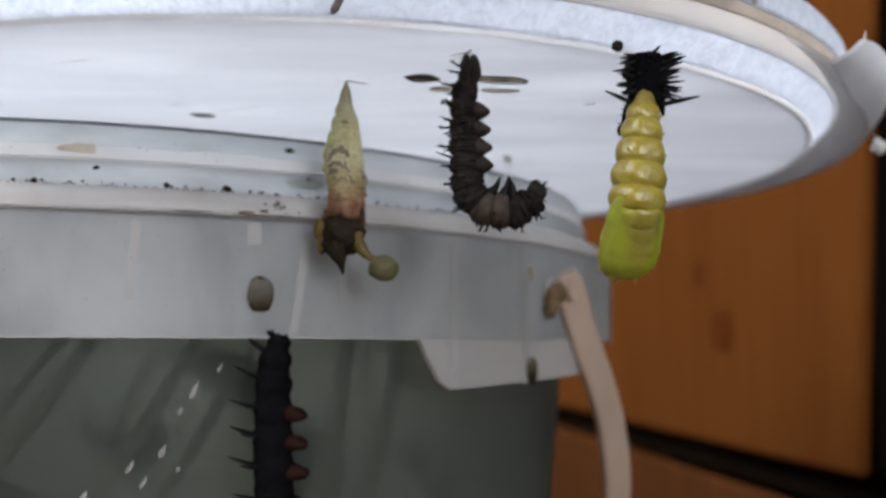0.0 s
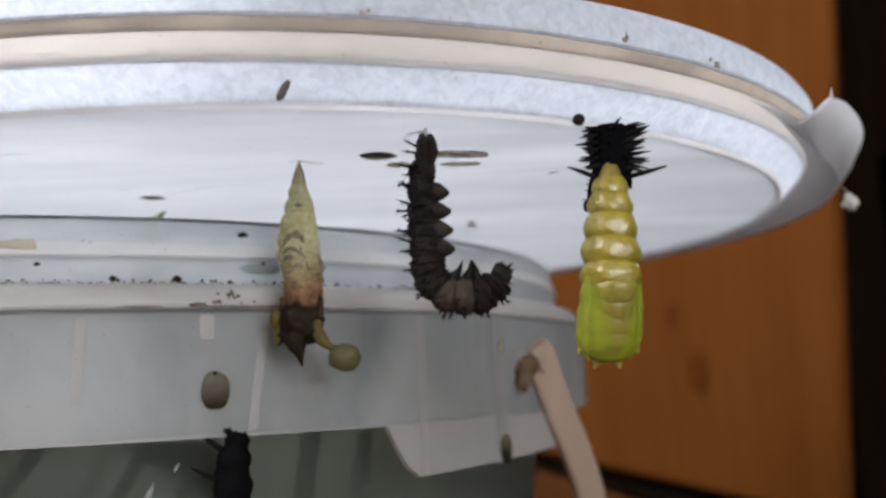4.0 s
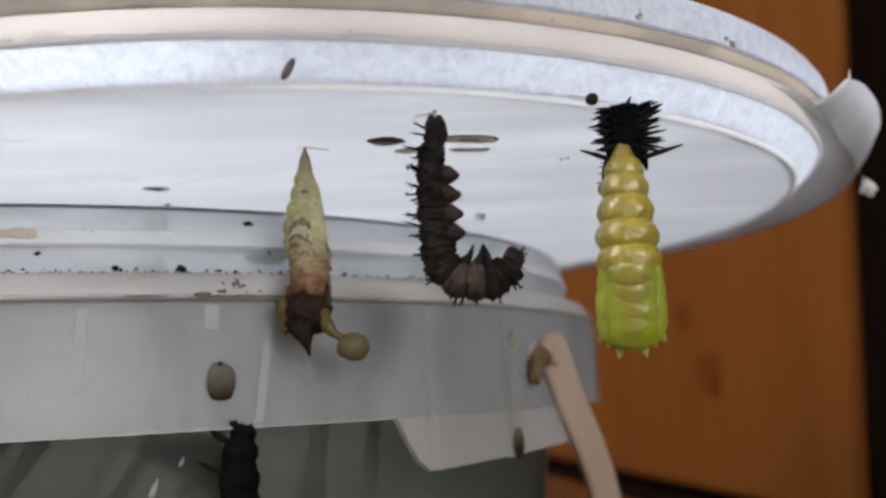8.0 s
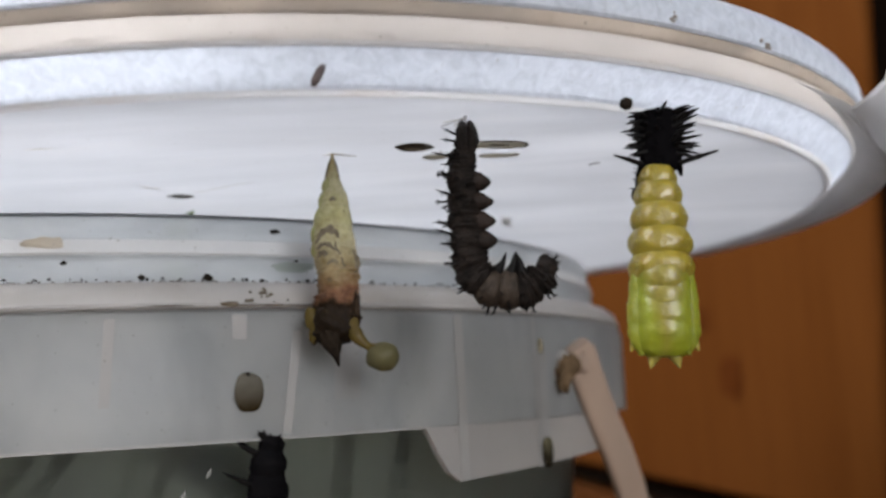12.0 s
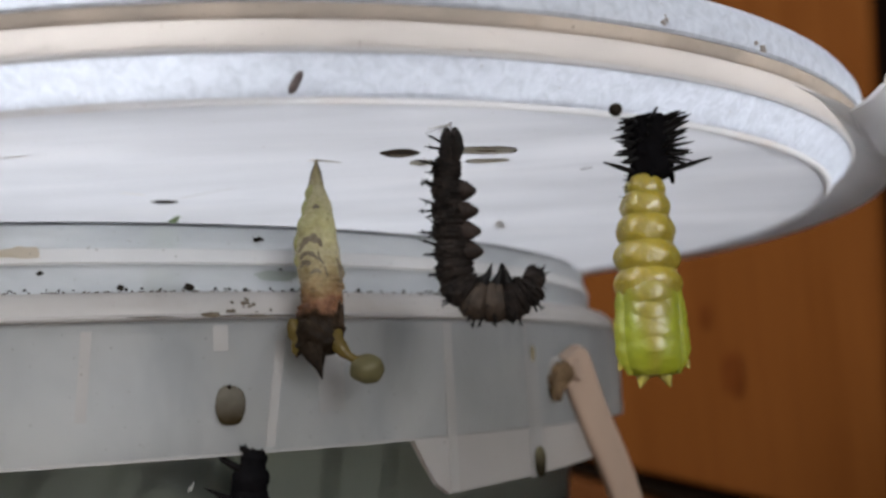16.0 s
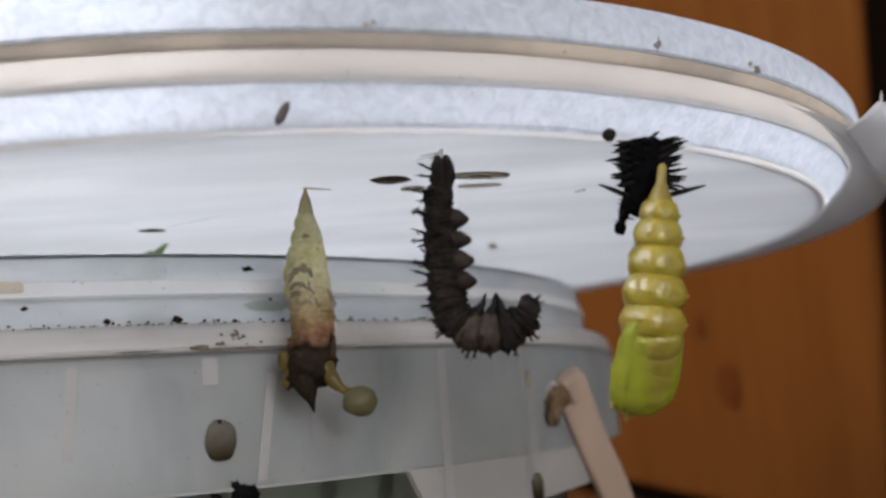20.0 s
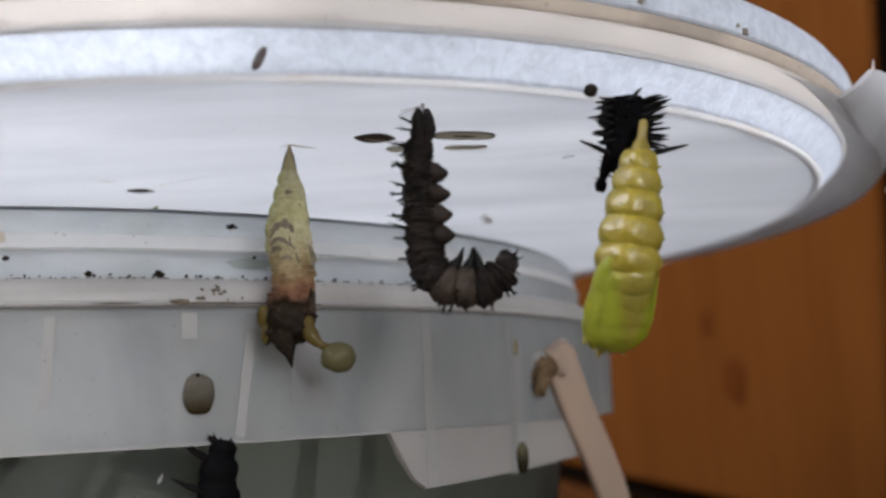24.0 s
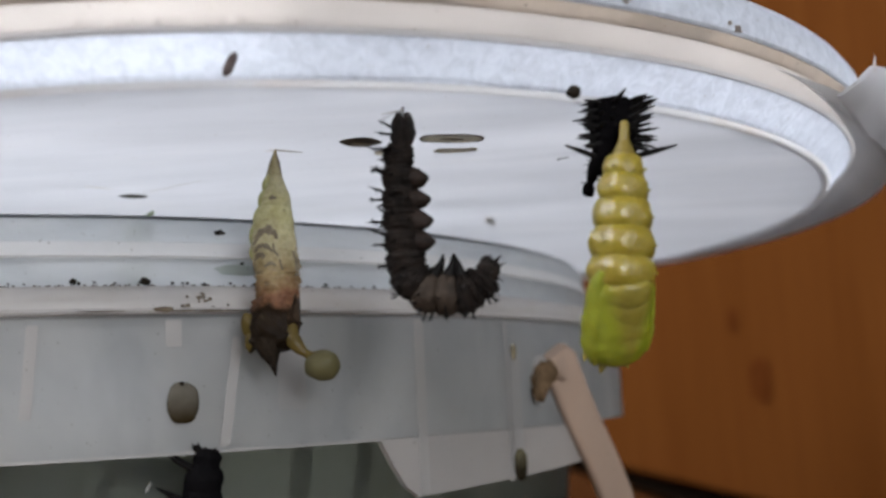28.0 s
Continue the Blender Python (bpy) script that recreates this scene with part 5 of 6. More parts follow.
# ---- small things ----
def bits():
    solo("frass_ball", blob((0, 0, 0), (0.00088, 0.00086, 0.00084), 16, 10, 0.14, 1.0), FRASS, "round black pellet stuck to the lid", "pellet", pose(0.0251, 0.1466, LZ - 0.0006))

    def lens(a, b, w, name, mat, label, rim=None):
        a, b = Vector((*a, LZ - 0.0001)), Vector((*b, LZ - 0.0001))
        p = [a.lerp(b, k / 8) for k in range(9)]
        t = thing(name, label, "husk", Matrix.Translation(a.lerp(b, 0.5)))
        part("shell", tube(p, [w * (0.05 + math.sin(math.pi * min(max(k / 8, 0.02), 0.98)) ** 0.7) for k in range(9)], 12, (0, 0, 1), 0.14), mat, t)
        if rim:
            p = [q + Vector((0, 0, -w * 0.1)) for q in p]
            part("seam", tube(p[2:7], [w * 0.1, w * 0.2, w * 0.22, w * 0.2, w * 0.1], 8, (0, 0, 1), 0.3), rim, t, "dark seam")
    lens((-0.0062, 0.1654), (-0.0005, 0.1674), 0.0024, "dry_husk", HUSK_GREY, "flat grey-brown dry husk stuck to the lid", HUSK_PALE)
    lens((-0.0474, 0.1926), (-0.0430, 0.1944), 0.0014, "dry_husk", HUSK_GREY, "small dark husk stuck to the lid")

    def outlined(a, b, w, thick, mat, label, name):
        """A husk of which only the brown edge is dark: a pale skin with a thin rim."""
        a, b = Vector((*a, LZ - 0.00006)), Vector((*b, LZ - 0.00006))
        d = (b - a).normalized()
        side = Vector((-d.y, d.x, 0))
        ring = [a.lerp(b, 0.5 - 0.5 * math.copysign(abs(math.cos(q)) ** 0.8, math.cos(q))) + side * (w * math.copysign(abs(math.sin(q)) ** 0.8, math.sin(q)) * (1 + 0.25 * noise.noise(Vector((q, a.x * 900, 0))))) for q in (2 * math.pi * k / 36 for k in range(36))]
        t = thing(name, label, "husk", Matrix.Translation(a.lerp(b, 0.5)))
        part("skin", sheet([q - Vector((0, 0, 0.00005)) for q in ring], 0.00008), HUSK_CLEAR, t)
        part("edge", tube(ring + ring[:1], [thick] * 37, 6, (0, 0, 1), 0.6, rough=0.6, seed=a.x * 500), mat, t, "thin dark edge")
        return t, a, b
    t, a, b = outlined((0.0052, 0.1664), (0.0138, 0.1690), 0.0020, 0.00020, HUSK, "flat pale husk with a brown edge on the lid", "dry_husk")
    p = [a.lerp(b, 0.3 + 0.4 * k / 6) + Vector((0, 0, -0.0001)) for k in range(7)]
    part("seam", tube(p, [0.0001, 0.0003, 0.0004, 0.00045, 0.0004, 0.0003, 0.0001], 8, (0, 0, 1), 0.3), HUSK, t, "dark seam")
    outlined((-0.0021, 0.1736), (0.0014, 0.1738), 0.0015, 0.00012, HUSK_PALE, "faint empty husk print on the lid", "husk_print")
    outlined((0.0066, 0.1746), (0.0130, 0.1750), 0.0013, 0.00010, HUSK_PALE, "faint empty husk print on the lid", "husk_print")
    # a dark splinter on the lid's shoulder
    solo("splinter", tube([(-0.0148, 0.1354, 0.9745), (-0.0144, 0.1350, 0.9750), (-0.0136, 0.1341, 0.9760), (-0.0132, 0.1337, 0.9765)], [0.0003, 0.0006, 0.0006, 0.0003], 10, (0, 0, 1), 0.5, rough=0.3), SPLINTER, "dark splinter stuck on the lid's shoulder", "splinter")
    solo("silk_hair", tube([(0.0256, 0.1850, LZ - 0.0001), (0.0258, 0.1835, LZ - 0.0003), (0.0272, 0.1838, LZ - 0.0001)], [0.00008] * 3, 6), FRASS, "tiny dark hair on the lid", "hair")
    fb = blob((0.0842, 0.1990, 0.9690), (0.0014, 0.0010, 0.0013), 16, 10, 0.9, 2.0)
    tube([(0.0842, 0.1990, 0.9695), (0.0852, 0.2030, 0.9722), (0.0863, 0.2092, 0.9746)], [0.0002, 0.00006, 0.00006], 6, bm=fb)
    solo("fluff", fb, WHITE_FLUFF, "scrap of white fluff on the lid's torn skirt", "fluff")
    rnd = random.Random(21)
    first = solo("frass_speck", blob((0, 0, 0), (0.0005, 0.0004, 0.0004), 12, 8, 0.8, 2.0), FRASS, "black frass speck in the joint of the bucket's rim", "frass", Matrix.Translation(on_bucket(-67.9, 0.1320, 0.9562)), "frass on the rim")
    spots = [(-72.6, 0.1320, 0.9584, 1.0), (-63.7, 0.1320, 0.9562, 1.1), (-60.0, 0.1320, 0.9558, 0.9), (-57.5, 0.1320, 0.9590, 0.7), (-58.9, 0.1312, 0.9637, 1.3), (-76.5, 0.1320, 0.9560, 1.0), (-81.0, 0.1320, 0.9562, 0.8)]
    spots += [(rnd.uniform(-86, -36), 0.1322 + rnd.uniform(0, 0.0015), 0.9559, rnd.uniform(0.25, 0.6)) for _ in range(46)]
    for a, r, z, k in spots:
        first.scale = (k * rnd.uniform(0.8, 1.5), k, k * rnd.uniform(0.6, 1.1))
        copy_thing(first, Matrix.Translation(on_bucket(a, r, z)) @ Matrix.Rotation(radians(rnd.uniform(0, 360)), 4, "Z"))
    first.scale = (1, 1, 1)
    bm = bmesh.new()
    for _ in range(260):
        a = rnd.uniform(-92, -34)
        k = rnd.uniform(0.00005, 0.00017)
        c = on_bucket(a, 0.1320 + rnd.uniform(0, 0.0012), 0.9555 + rnd.uniform(0, 0.00012))
        blob(c, (k * rnd.uniform(1, 2.6), k * rnd.uniform(1, 2), k), 6, 4, 0.4, k * 1e5, bm)
    solo("dirt_grains", bm, DIRT, "fine brown dirt grains along the joint of the bucket's rim", "dirt", kind="stuff")
    # dried drops on the collar
    for name, a, r, z, size, mat, label in (
            ("dried_drop", -62.06, 0.1389, 0.9387, (0.0021, 0.0005, 0.0027), DROP_GREY, "greyish dried drop with a brown foot on the collar"),
            ("dried_drop", -36.6, 0.1388, 0.9258, (0.0016, 0.0007, 0.0026), DROP_OLIVE, "olive-brown dried drop on the handle's lug"),
            ("dried_smear", -36.7, 0.1388, 0.9450, (0.0007, 0.0003, 0.0014), DRIED, "small brown smear on the lug")):
        bm = bmesh.new()
        bmesh.ops.create_uvsphere(bm, u_segments=24, v_segments=16, radius=1.0)
        for v in bm.verts:
            q = [math.copysign(abs(c) ** 0.72, c) for c in v.co]
            k = 1 + 0.10 * noise.noise(v.co * 1.4 + Vector((a, 0, 0)))
            v.co = (q[0] * size[0] * k, v.co.y * size[1], q[2] * size[2] * k)
        solo(name, bm, mat, label, "stain", Matrix.Translation(on_bucket(a, r, z)) @ Matrix.Rotation(radians(a + 90), 4, "Z"))
    solo("frass_grain", blob((0, 0, 0), (0.0003, 0.0002, 0.0003), 10, 7, 0.5, 3.0), FRASS, "tiny dark grain at the top of the dried drop", "frass", Matrix.Translation(on_bucket(-62.14, 0.1393, 0.9413)))
    for k, (a, z, w, h) in enumerate(((-65.1, 0.9233, 0.00055, 0.0016), (-66.1, 0.9199, 0.00035, 0.0008), (-67.3, 0.9135, 0.00045, 0.0012), (-69.6, 0.9111, 0.0004, 0.0012), (-72.8, 0.9067, 0.0005, 0.0010),
                                      (-66.1, 0.9104, 0.0004, 0.0005), (-63.2, 0.9270, 0.0003, 0.0009), (-68.6, 0.9085, 0.0003, 0.0012))):
        p = [Vector((0, 0, h)), Vector((0.0001, 0, h * 0.4)), Vector((0, 0, -h * 0.4)), Vector((-0.0001, 0, -h))]
        solo("dried_spot", tube(smooth_path(p, 3), [w * q for q in (0.15, 0.3, 0.45, 0.6, 0.8, 0.95, 1.0, 0.9, 0.6, 0.25)], 10, (0, 1, 0), 0.3, rough=0.5, seed=k * 1.9), DRIED_WHITE, "small white dried splash on the bucket's wall", "stain",
             Matrix.Translation(on_bucket(a, 0.1110 + 0.0137 * (z - 0.74) / 0.195 + 0.0017, z)) @ Matrix.Rotation(radians(a + 90), 4, "Z") @ Matrix.Rotation(radians(22), 4, "Y"))
    for k, (a, r, z, w, h, mat, label) in enumerate(((-73.6, 0.1318, 0.9611, 0.0030, 0.0011, LIP_TAN, "faint tan smear on the bucket's lip"), (-57.6, 0.1320, 0.9581, 0.0034, 0.0008, LIP_GREY, "faint grey-green smear on the bucket's lip"))):
        solo("lip_smear", blob((0, 0, 0), (w, 0.00022, h), 22, 12, 0.5, k * 4.0), mat, label, "stain", Matrix.Translation(on_bucket(a, r, z)) @ Matrix.Rotation(radians(a + 90), 4, "Z"))
    solo("drip_trail", curved_plate(-37.2, -36.0, 0.9275, 0.9440, 0.13866, 0.00006, 3), RIB_FAINT, "pale dried trail above the drop", "stain")
    for k, (a, z, w, h) in enumerate(((-62.9, 0.9516, 0.0014, 0.00034), (-61.8, 0.9514, 0.0026, 0.00012), (-60.3, 0.9514, 0.0024, 0.00014), (-58.4, 0.9514, 0.0028, 0.00010), (-55.0, 0.9513, 0.0025, 0.00008), (-66.5, 0.9514, 0.0030, 0.00007))):
        solo("rim_stain", blob((0, 0, 0), (w, 0.00025, h), 18, 8, 0.7, k * 1.7), HUSK, "brown dried stain along the bucket's bead", "stain", Matrix.Translation(on_bucket(a, 0.1381, z)) @ Matrix.Rotation(radians(a + 90), 4, "Z"))
    bm = bmesh.new()
    for k in range(16):
        a, z = -60.75 + rnd.gauss(0, 0.55), 0.9531 + rnd.gauss(0, 0.0006)
        e = rnd.uniform(0.00012, 0.0004)
        blob(on_bucket(a, 0.1376 - 0.7 * max(z - 0.9527, 0.0), z), (e * 1.5, e * 0.5, e), 8, 6, 0.6, k * 1.1, bm)
    solo("brown_crust", bm, HUSK, "brown crumbly crust on the bucket's bead", "stain")


def lid_marks():
    """A fine scratch, a smudge and faint husk prints on the lid's underside, dirt in its groove."""
    def streak(a, b, w, mat, name, label, sag=0.0, seed=0.0):
        a, b = Vector((a[0] / 1000, a[1] / 1000, LZ - 0.00004)), Vector((b[0] / 1000, b[1] / 1000, LZ - 0.00004))
        side = (b - a).normalized().cross(Vector((0, 0, 1)))
        p = [a.lerp(b, k / 14) + side * (sag * math.sin(math.pi * k / 14) + w * 1.2 * noise.noise(Vector((k * 0.7, seed, 0)))) for k in range(15)]
        solo(name, tube(p, [w * (0.15 + abs(math.sin(math.pi * (0.03 + 0.94 * k / 14))) * (0.7 + 0.6 * noise.noise(Vector((k * 0.9, seed + 5, 0))))) for k in range(15)], 8, (0, 0, 1), 0.05), mat, label, "scratch" if name == "scratch" else "stain")
    streak((-44.3, 192.4), (-30.9, 184.7), 0.00016, HUSK_PALE, "dark_scratch", "thin brown line on the lid's underside", 0.0, 9.0)
    streak((14.2, 233.0), (15.6, 245.0), 0.0011, SMUDGE, "smudge", "pale tan smudge on the lid's underside", 0.0, 31.0)
    streak((-50.0, 184.0), (-46.5, 187.0), 0.0005, HUSK_PRINT, "husk_print", "faint brown print of a husk on the lid", 0.0, 32.0)
    streak((-58.0, 156.5), (-54.0, 156.5), 0.0004, HUSK_PRINT, "husk_print", "faint brown print of a husk on the lid", 0.0, 33.0)
    # dirt in the groove and on the shoulder and rim
    rnd = random.Random(77)
    for k, (a, r, up, w) in enumerate(((-85.6, 0.1223, 0.0060, 2.2), (-84.0, 0.1223, 0.0060, 1.5), (-93.1, 0.1224, 0.0063, 0.8), (-88.0, 0.1223, 0.0060, 1.8), (-80.6, 0.1223, 0.0060, 2.4), (-95.0, 0.1222, 0.0060, 3.0), (-77.0, 0.1223, 0.0060, 1.2))):
        bm = bmesh.new()
        for q in range(8):
            e = rnd.uniform(0.00006, 0.00022)
            blob(rim_at(a + rnd.gauss(0, 0.35) * w, r + 0.00004, up + rnd.gauss(0, 0.00022)), (e * rnd.uniform(1, 2.2), e, e * 0.7), 7, 5, 0.5, q + k * 1.3, bm)
        solo("groove_dirt", bm, GROOVE_CRUMB, "brownish crumbs of dirt in the lid's moulded groove", "dirt")
    for k, (a, r, up, w) in enumerate(((-58.0, 0.1252, 0.0108, 0.5), (-49.0, 0.1252, 0.0106, 0.7), (-76.0, 0.1251, 0.0104, 0.4))):
        bm = bmesh.new()
        for q in range(9):
            e = rnd.uniform(0.00008, 0.0003)
            blob(rim_at(a + rnd.gauss(0, 0.4) * w, r, up + rnd.gauss(0, 0.0004)), (e * 1.4, e, e), 7, 5, 0.5, q + k * 2.3, bm)
        solo("rim_smudge", bm, GROOVE_CRUMB, "small brown smudge on the lid's rim", "stain")


GROOVE_CRUMB = milky("groove_crumb", (0.36, 0.32, 0.28), (0.55, 0.50, 0.46), 0.6, 0.0)
HUSK_PRINT = milky("husk_print", (0.55, 0.53, 0.48), (0.78, 0.75, 0.69), 0.75, 0.0)
SMUDGE = milky("smudge", (0.60, 0.57, 0.53), (0.80, 0.77, 0.73), 0.75, 0.0)


def leaf_mesh(length, width, fold=0.25, seed=0.0, teeth=9):
    """A toothed, folded leaf along +x."""
    bm = bmesh.new()
    n = teeth * 2
    mid, up, dn = [], [], []
    for i in range(n + 1):
        u = i / n
        w = width * math.sin(math.pi * min(u ** 0.75, 1.0)) * (1.0 if i % 2 else 0.8) + 0.0002
        z = -0.25 * length * u * u + 0.08 * length * noise.noise(Vector((u * 3, seed, 0)))
        mid.append(bm.verts.new((length * u, 0, z)))
        up.append(bm.verts.new((length * u + 0.06 * length, w, z + w * fold)))
        dn.append(bm.verts.new((length * u + 0.06 * length, -w, z + w * fold)))
    for i in range(n):
        bm.faces.new((mid[i], mid[i + 1], up[i + 1], up[i]))
        bm.faces.new((mid[i], dn[i], dn[i + 1], mid[i + 1]))
    bmesh.ops.solidify(bm, geom=bm.faces[:], thickness=0.0004)
    return bm


def nettles():
    """Cut stinging-nettle sprigs that lean inside the bucket."""
    rnd = random.Random(33)
    for k, (foot, tip) in enumerate((((-0.150, 0.255, TABLE_Z + 0.004), (-0.052, 0.190, 0.930)), ((-0.060, 0.300, TABLE_Z + 0.004), (-0.128, 0.195, 0.945)), ((-0.11, 0.34, TABLE_Z + 0.004), (-0.008, 0.240, 0.925)), ((-0.15, 0.33, TABLE_Z + 0.004), (-0.09, 0.21, 0.905)), ((-0.05, 0.35, TABLE_Z + 0.004), (-0.04, 0.225, 0.915)))):
        foot, tip = Vector(foot), Vector(tip)
        t = thing("nettle_sprig", "wilting green nettle sprig leaning inside the bucket", "plant sprig", Matrix.Translation(foot), "nettles in the bucket")
        p = smooth_path([foot, foot.lerp(tip, 0.35) + Vector((0.004, 0.006, 0)), foot.lerp(tip, 0.7) + Vector((-0.003, 0.004, 0)), tip], 6)
        part("stem", tube(p, [0.0016 - 0.0009 * i / (len(p) - 1) for i in range(len(p))], 10), STEM, t)
        for i in range(9):
            at = along(p, 0.25 + 0.75 * i / 8)
            bm = leaf_mesh(rnd.uniform(0.028, 0.044), rnd.uniform(0.009, 0.014), 0.3, i + k * 10.0)
            m = Matrix.Translation(at) @ Matrix.Rotation(rnd.uniform(0, 2 * math.pi), 4, "Z") @ Matrix.Rotation(rnd.uniform(0.1, 0.9), 4, "Y")
            bm.transform(m)
            for v in bm.verts:                  # the leaves stay inside the wall and under the lip
                q = Vector((v.co.x - BX, v.co.y - BY))
                lim = 0.090 + 0.016 * (v.co.z - TABLE_Z) / 0.2
                if q.length > lim:
                    q *= lim / q.length
                    v.co.x, v.co.y = BX + q.x, BY + q.y
                v.co.z = min(max(v.co.z, TABLE_Z + 0.004), 0.955)
            part("leaf", bm, LEAF_DRY if rnd.random() < 0.35 else LEAF, t)
    # a leaf tip that stands up behind the lip, and a wilted one
    for pts, rad, mat, label in (
            (((-0.0505, 0.206, 0.955), (-0.0490, 0.206, 0.9690), (-0.0480, 0.206, 0.9708), (-0.0474, 0.206, 0.9722), (-0.0458, 0.206, 0.9736)), (0.003, 0.0026, 0.0016, 0.0008, 0.0002), LEAF_TIP, "pale green leaf tip standing up inside the bucket"),
            (((-0.0850, 0.206, 0.962), (-0.0780, 0.206, 0.9712), (-0.0720, 0.206, 0.9722), (-0.0690, 0.206, 0.9712), (-0.067, 0.206, 0.968)), (0.001, 0.0009, 0.0011, 0.0009, 0.0004), LEAF_DRY, "dark wilted leaf edge inside the bucket")):
        p = smooth_path(pts, 4)
        solo("leaf_tip", tube(p, list(np.interp(np.linspace(0, 1, len(p)), np.linspace(0, 1, len(rad)), rad)), 12, (0, 1, 0), 0.3, rough=0.2), mat, label, "leaf")


def blades():
    """Long pale drying stalks that lean against the inside of the bucket's wall."""
    for k, (a0, z0, a1, z1, w) in enumerate(((-70.9, 0.9360, -81.5, 0.9050, 0.0017), (-73.5, 0.9350, -84.0, 0.9080, 0.0012), (-64.2, 0.9330, -73.0, 0.9010, 0.0016), (-59.3, 0.9330, -68.5, 0.8990, 0.0013),
                                             (-50.7, 0.9340, -53.5, 0.8980, 0.0022), (-45.1, 0.9330, -48.5, 0.8960, 0.0018), (-34.1, 0.9290, -41.0, 0.8950, 0.0016), (-78.0, 0.9400, -90.0, 0.9150, 0.0016))):
        p = [on_bucket(a0 + (a1 - a0) * q / 8, 0.1216 - 0.0004 * q + 0.0004 * math.sin(q + k), z0 + (z1 - z0) * q / 8) for q in range(9)]
        solo("dry_stalk", tube(p, [w * (0.5 + 0.5 * math.sin(math.pi * (0.1 + 0.7 * q / 8))) for q in range(9)], 10, (0.3, 1, 0), 0.35, rough=0.2, seed=k), STALK, "pale olive dry stalk leaning inside the bucket", "stalk", group="stalks in the bucket")


STALK = surface("dry_stalk", (0.28, 0.265, 0.20), (0.42, 0.40, 0.31), 0.6, 60.0, 900.0, 0.4, 0.0004, (1, 1, 0.2))

room()
table()
cabinet()
bucket()
lid()
hanging_caterpillar()
lower_caterpillar()
withered_pupa()
PUPA_THING, PUPA_PARTS = fresh_pupa()
SKIN_THING = shed_skin()
bits()
lid_marks()
nettles()
blades()

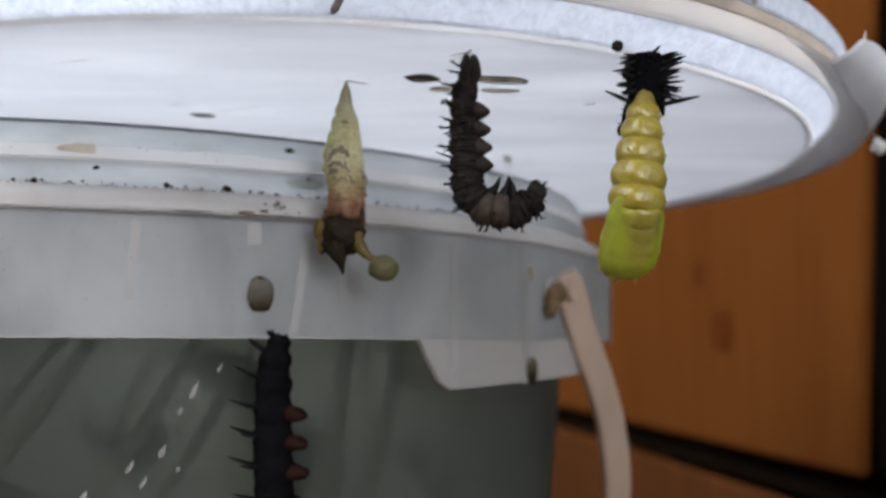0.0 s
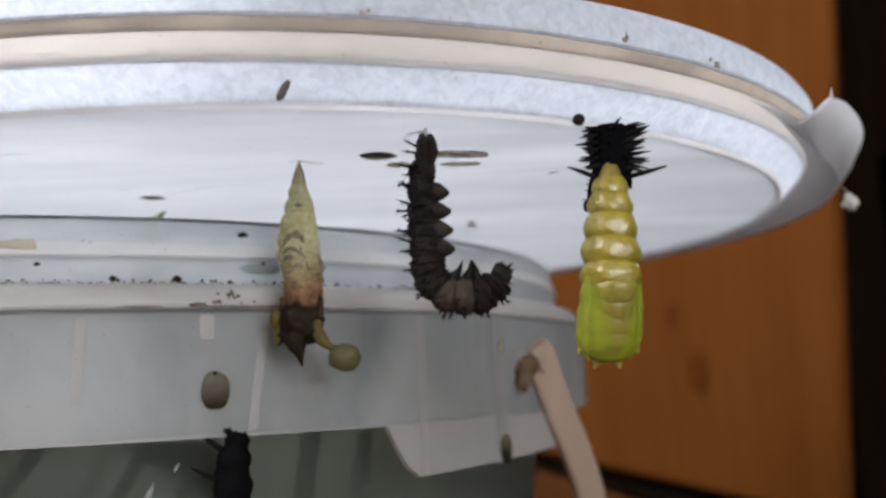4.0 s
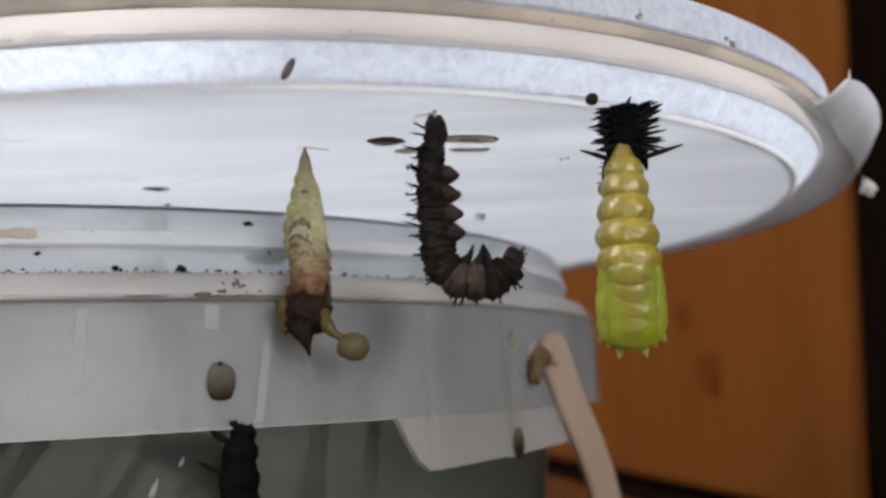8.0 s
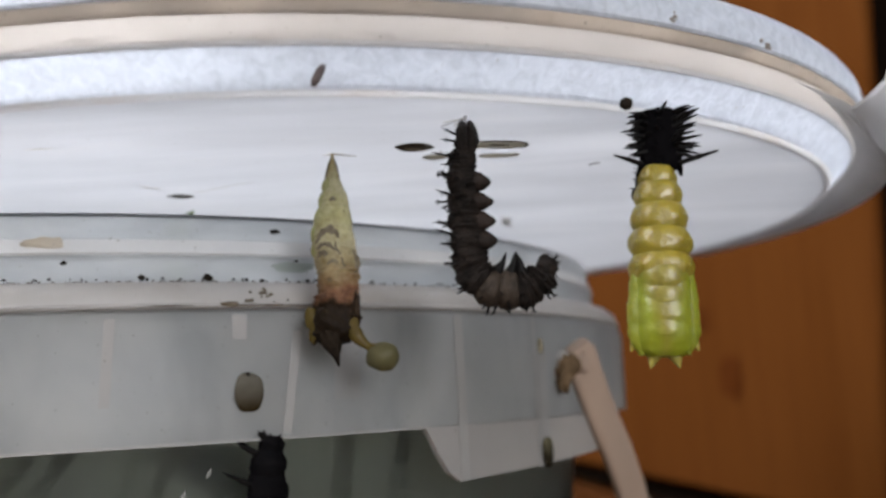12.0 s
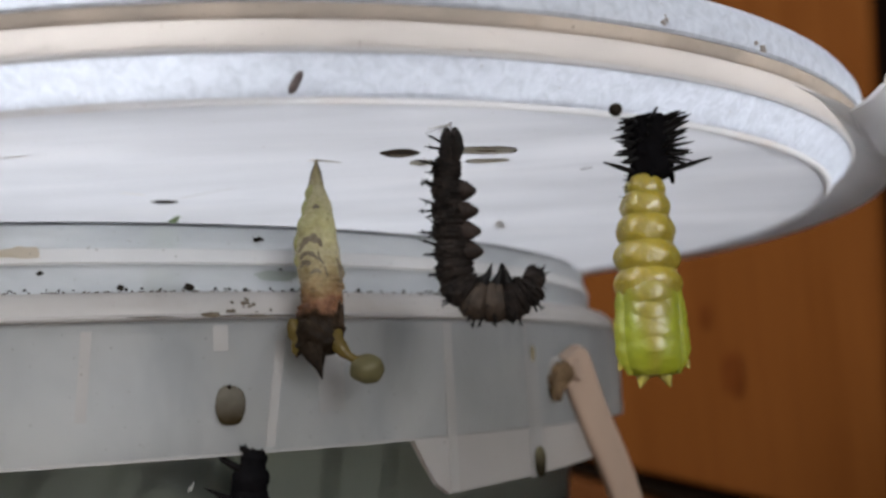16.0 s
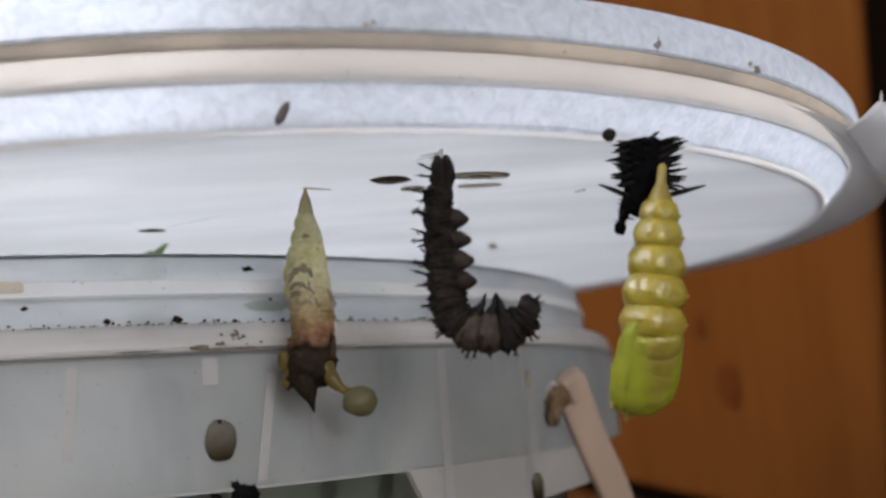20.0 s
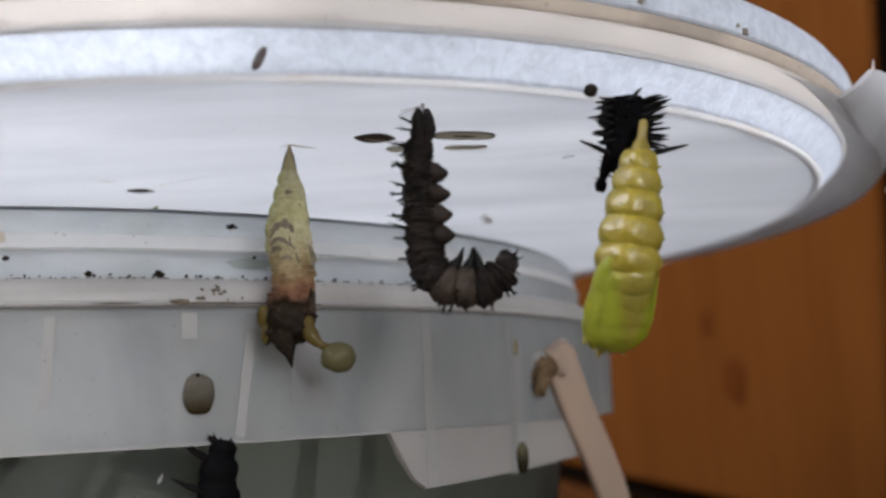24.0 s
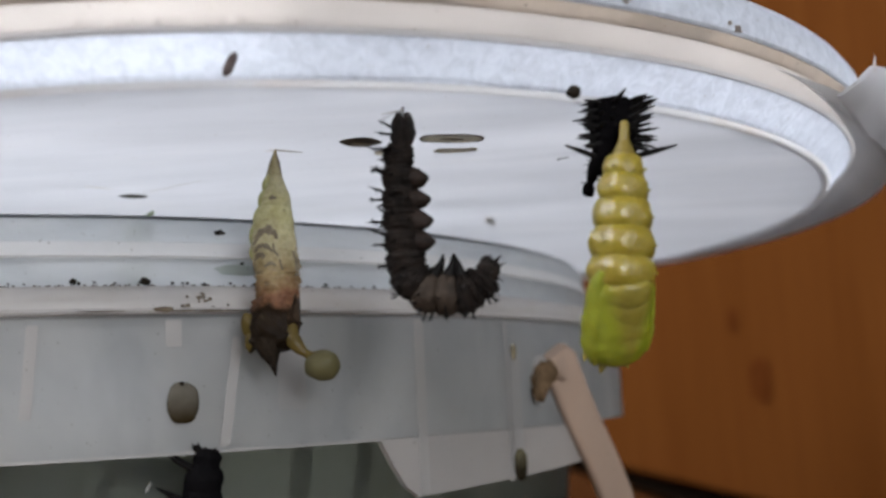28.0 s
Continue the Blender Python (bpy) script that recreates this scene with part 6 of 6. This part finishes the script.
# ---- what moves: the fresh pupa wriggles and drags its skin along ----
# seconds; the tail's place, mm; degrees of lean to the right; length, mm; twist; tuck of the head; bend along the body
WRIGGLE = [
    (0, 30.0, 148.6, 969.6, -5.9, 29.3, 18, 24, 0),
    (0.5, 29.99, 148.6, 969.6, -4.4, 30.1, 16, 21, 0),
    (1, 29.99, 148.6, 969.6, -6.6, 29.7, 15, 17, 0),
    (1.5, 29.98, 148.6, 969.6, -2.8, 30.2, 13, 14, 0),
    (2, 29.98, 148.6, 969.6, -2.8, 29.7, 11, 15, 0),
    (2.5, 29.97, 148.6, 969.6, -3.2, 30.2, 10, 15, 0),
    (3, 29.96, 148.6, 969.6, -3.6, 30.0, 8, 16, 0),
    (3.5, 29.96, 148.6, 969.6, -3.5, 30.1, 8, 16, 0),
    (5.5, 29.94, 148.6, 969.6, -4.5, 29.8, 7, 15, 0),
    (6, 29.93, 148.6, 969.6, -4.1, 30.1, 6, 15, 0),
    (6.5, 29.92, 148.6, 969.6, -4.2, 30.3, 6, 15, 0),
    (7, 29.92, 148.6, 969.6, -4.2, 30.6, 6, 15, 0),
    (7.2, 29.92, 148.6, 969.6, -4.5, 30.7, 0, 11, 0),
    (7.4, 29.91, 148.6, 969.6, -4.0, 30.6, -7, 8, 0),
    (7.5, 29.91, 148.6, 969.6, 5.1, 27.8, -10, 6, 17),
    (7.6, 29.91, 148.6, 969.6, 0.6, 29.9, -10, 7, 8),
    (7.7, 29.91, 148.6, 969.6, -8.4, 30.1, -10, 8, -3),
    (7.8, 29.91, 148.6, 969.6, 1.1, 30.3, -10, 10, 5),
    (7.9, 29.91, 148.6, 969.6, -8.5, 29.9, -10, 11, -3),
    (8, 29.91, 148.6, 969.6, -0.8, 30.6, -10, 12, 4),
    (8.5, 29.9, 148.6, 969.6, -1.1, 30.6, -5, 15, 3),
    (9, 29.89, 148.6, 969.6, -2.0, 30.6, -1, 17, 2),
    (9.5, 29.89, 148.6, 969.6, -4.5, 30.6, 4, 20, 1),
    (9.9, 29.88, 148.6, 969.6, 10.4, 27.2, -15, 13, 24),
    (10, 29.88, 148.6, 969.6, -2.1, 29.3, -14, 11, 4),
    (10.1, 29.88, 148.6, 969.6, -9.2, 29.8, -12, 9, -3),
    (10.2, 29.88, 148.6, 969.6, 5.4, 29.9, -11, 8, 6),
    (10.3, 29.88, 148.6, 969.6, -9.3, 30.7, -9, 6, -3),
    (10.4, 29.88, 150.8, 969.6, 5.1, 30.7, -8, 4, 5),
    (10.5, 29.88, 153.0, 969.6, -2.3, 31.5, -8, 3, 0),
    (10.6, 29.88, 153.0, 969.6, -2.7, 31.1, -7, 3, 0),
    (10.8, 29.87, 153.0, 969.6, -6.2, 31.1, -7, 1, 0),
    (11, 29.87, 153.0, 969.6, -4.1, 31.4, -6, 0, 0),
    (11.5, 29.87, 153.0, 969.6, -2.9, 31.2, -6, 1, 0),
    (12, 29.86, 150.07, 969.6, -2.9, 30.9, -6, 2, 0),
    (12.5, 29.85, 148.6, 969.6, -5.0, 30.4, 8, 14, 0),
    (14.5, 29.83, 148.6, 969.6, -4.1, 31.2, 5, 8, 0),
    (15, 29.82, 148.6, 969.6, -3.7, 31.4, 4, 8, 0),
    (15.5, 29.82, 148.6, 969.6, -5.8, 30.8, -3, 2, 0),
    (15.7, 29.82, 151.53, 969.6, 0.5, 31.8, -6, 0, 4),
    (16, 29.81, 153.0, 969.6, -2.6, 31.6, -6, 0, 4),
    (16.2, 29.81, 153.0, 969.6, 0.2, 31.6, -7, 0, 4),
    (16.5, 29.81, 153.0, 969.6, -1.7, 31.2, -7, 0, 4),
    (17, 29.8, 153.0, 969.6, -0.5, 31.7, -8, 0, 5),
    (17.2, 30.74, 149.93, 970.1, -6.6, 32.7, 3, 3, 2),
    (17.3, 31.37, 148.4, 970.3, -6.1, 32.8, 9, 5, 0),
    (17.5, 32.0, 148.4, 970.8, -9.8, 32.5, 15, 8, 0),
    (17.7, 32.0, 148.4, 970.8, -9.1, 33.6, 18, 13, 0),
    (18, 32.0, 148.4, 970.8, -8.9, 33.5, 22, 20, 0),
    (18.5, 32.0, 148.4, 970.8, -13.2, 32.5, 22, 20, 0),
    (19, 32.0, 148.4, 970.9, -12.8, 31.5, 22, 20, 0),
    (19.5, 32.0, 148.4, 970.9, -9.4, 32.4, 22, 20, 0),
    (20, 32.0, 148.4, 970.9, -9.2, 33.2, 23, 21, 0),
    (20.2, 32.0, 148.4, 970.9, -15.7, 31.7, 23, 21, 0),
    (20.3, 32.0, 148.4, 970.9, -15.5, 31.4, 23, 21, 0),
    (20.5, 32.0, 148.4, 970.9, -13.9, 31.6, 23, 21, 0),
    (21, 32.0, 148.4, 970.9, -14.5, 30.8, 23, 21, 0),
    (21.5, 32.0, 148.4, 971.0, -10.9, 30.7, 23, 21, 0),
    (22, 32.0, 148.4, 971.0, -8.7, 31.8, 23, 21, 0),
    (22.5, 32.0, 148.4, 971.0, -8.1, 32.0, 23, 21, 0),
    (24.5, 32.0, 148.4, 971.1, -11.1, 30.5, 24, 22, 0),
    (25, 32.0, 148.4, 971.1, -8.7, 31.2, 24, 22, 0),
    (25.2, 32.0, 148.4, 971.1, -8.7, 31.7, 24, 22, 0),
    (25.5, 32.0, 148.4, 971.1, -8.2, 32.4, 14, 12, 0),
    (25.6, 32.0, 148.4, 971.1, -6.4, 33.3, 10, 8, 0),
    (25.7, 32.0, 148.4, 971.1, -7.6, 33.8, 10, 8, 0),
    (25.8, 32.0, 148.4, 971.1, -6.9, 33.4, 9, 8, 0),
    (26, 32.0, 148.4, 971.1, -7.3, 33.8, 8, 8, 0),
    (26.2, 32.0, 148.4, 971.1, -8.2, 32.9, 16, 15, 0),
    (26.4, 32.0, 148.4, 971.1, -11.7, 31.2, 24, 22, 0),
    (26.5, 32.0, 148.4, 971.1, -14.2, 30.6, 24, 22, 0),
    (27, 32.0, 148.4, 971.2, -13.6, 29.7, 23, 22, 0),
    (27.5, 32.0, 148.4, 971.2, -10.7, 31.3, 23, 22, 0),
    (28, 31.3, 148.4, 971.2, -5.3, 31.3, 22, 22, 0),
]


def motions():
    rows = []
    for t, x, y, z, lean, long, twist, tuck, bend in WRIGGLE:
        hid = float(np.interp(t, (17.0, 17.5), (1.0, 0.0)))         # the tail sits in the skin until it slips out
        out = 1.9 * hid - 1.3
        nod = 1.5 * tuck
        s = min(max(((long + out) / 1000 - THORAX_LONG * math.cos(radians(nod))) / THORAX_AT, 0.88), 1.12)
        rows.append((t, (x + out * math.sin(radians(lean)) * -1) / 1000, (y + 2.6 * hid if y < 149 else max(y, 152.6 * hid)) / 1000, (z + out * math.cos(radians(lean))) / 1000, lean, twist, nod, bend, s, -4.0 * hid, hid))
    walk(PUPA_THING, [(t, pose(x, y, z, pitch, -lean, 0) @ pose(0, 0, 0, 0, 0, twist)) for t, x, y, z, lean, twist, nod, bend, s, pitch, hid in rows])
    for ob, at in PUPA_PARTS:
        keys = []
        for t, x, y, z, lean, twist, nod, bend, s, pitch, hid in rows:
            px = pz = 0.0
            for i in range(20):                 # along the bent axis
                u = at / PUPA_LONG * (i + 0.5) / 20
                a = radians(bend * (2 * u - 1))
                px += math.sin(a) * at * s / 20
                pz -= math.cos(a) * at * s / 20
            turned = bend * (2 * at / PUPA_LONG - 1)
            keys.append((t, pose(0, 0, 0, 0, 0, -twist) @ pose(px, 0, pz + (0.0008 * hid if at == 0.0 else 0.0), nod if at == THORAX_AT else 0.0, -turned, 0) @ pose(0, 0, 0, 0, 0, twist)))
        walk(ob, keys)
    walk(SKIN_THING, [(t, pose(0.0303, 0.1523, LZ - 0.0005, 0, -0.30 * (lean + 3), 0.35 * twist - 4)) for t, x, y, z, lean, twist, nod, bend, s, pitch, hid in rows])


motions()
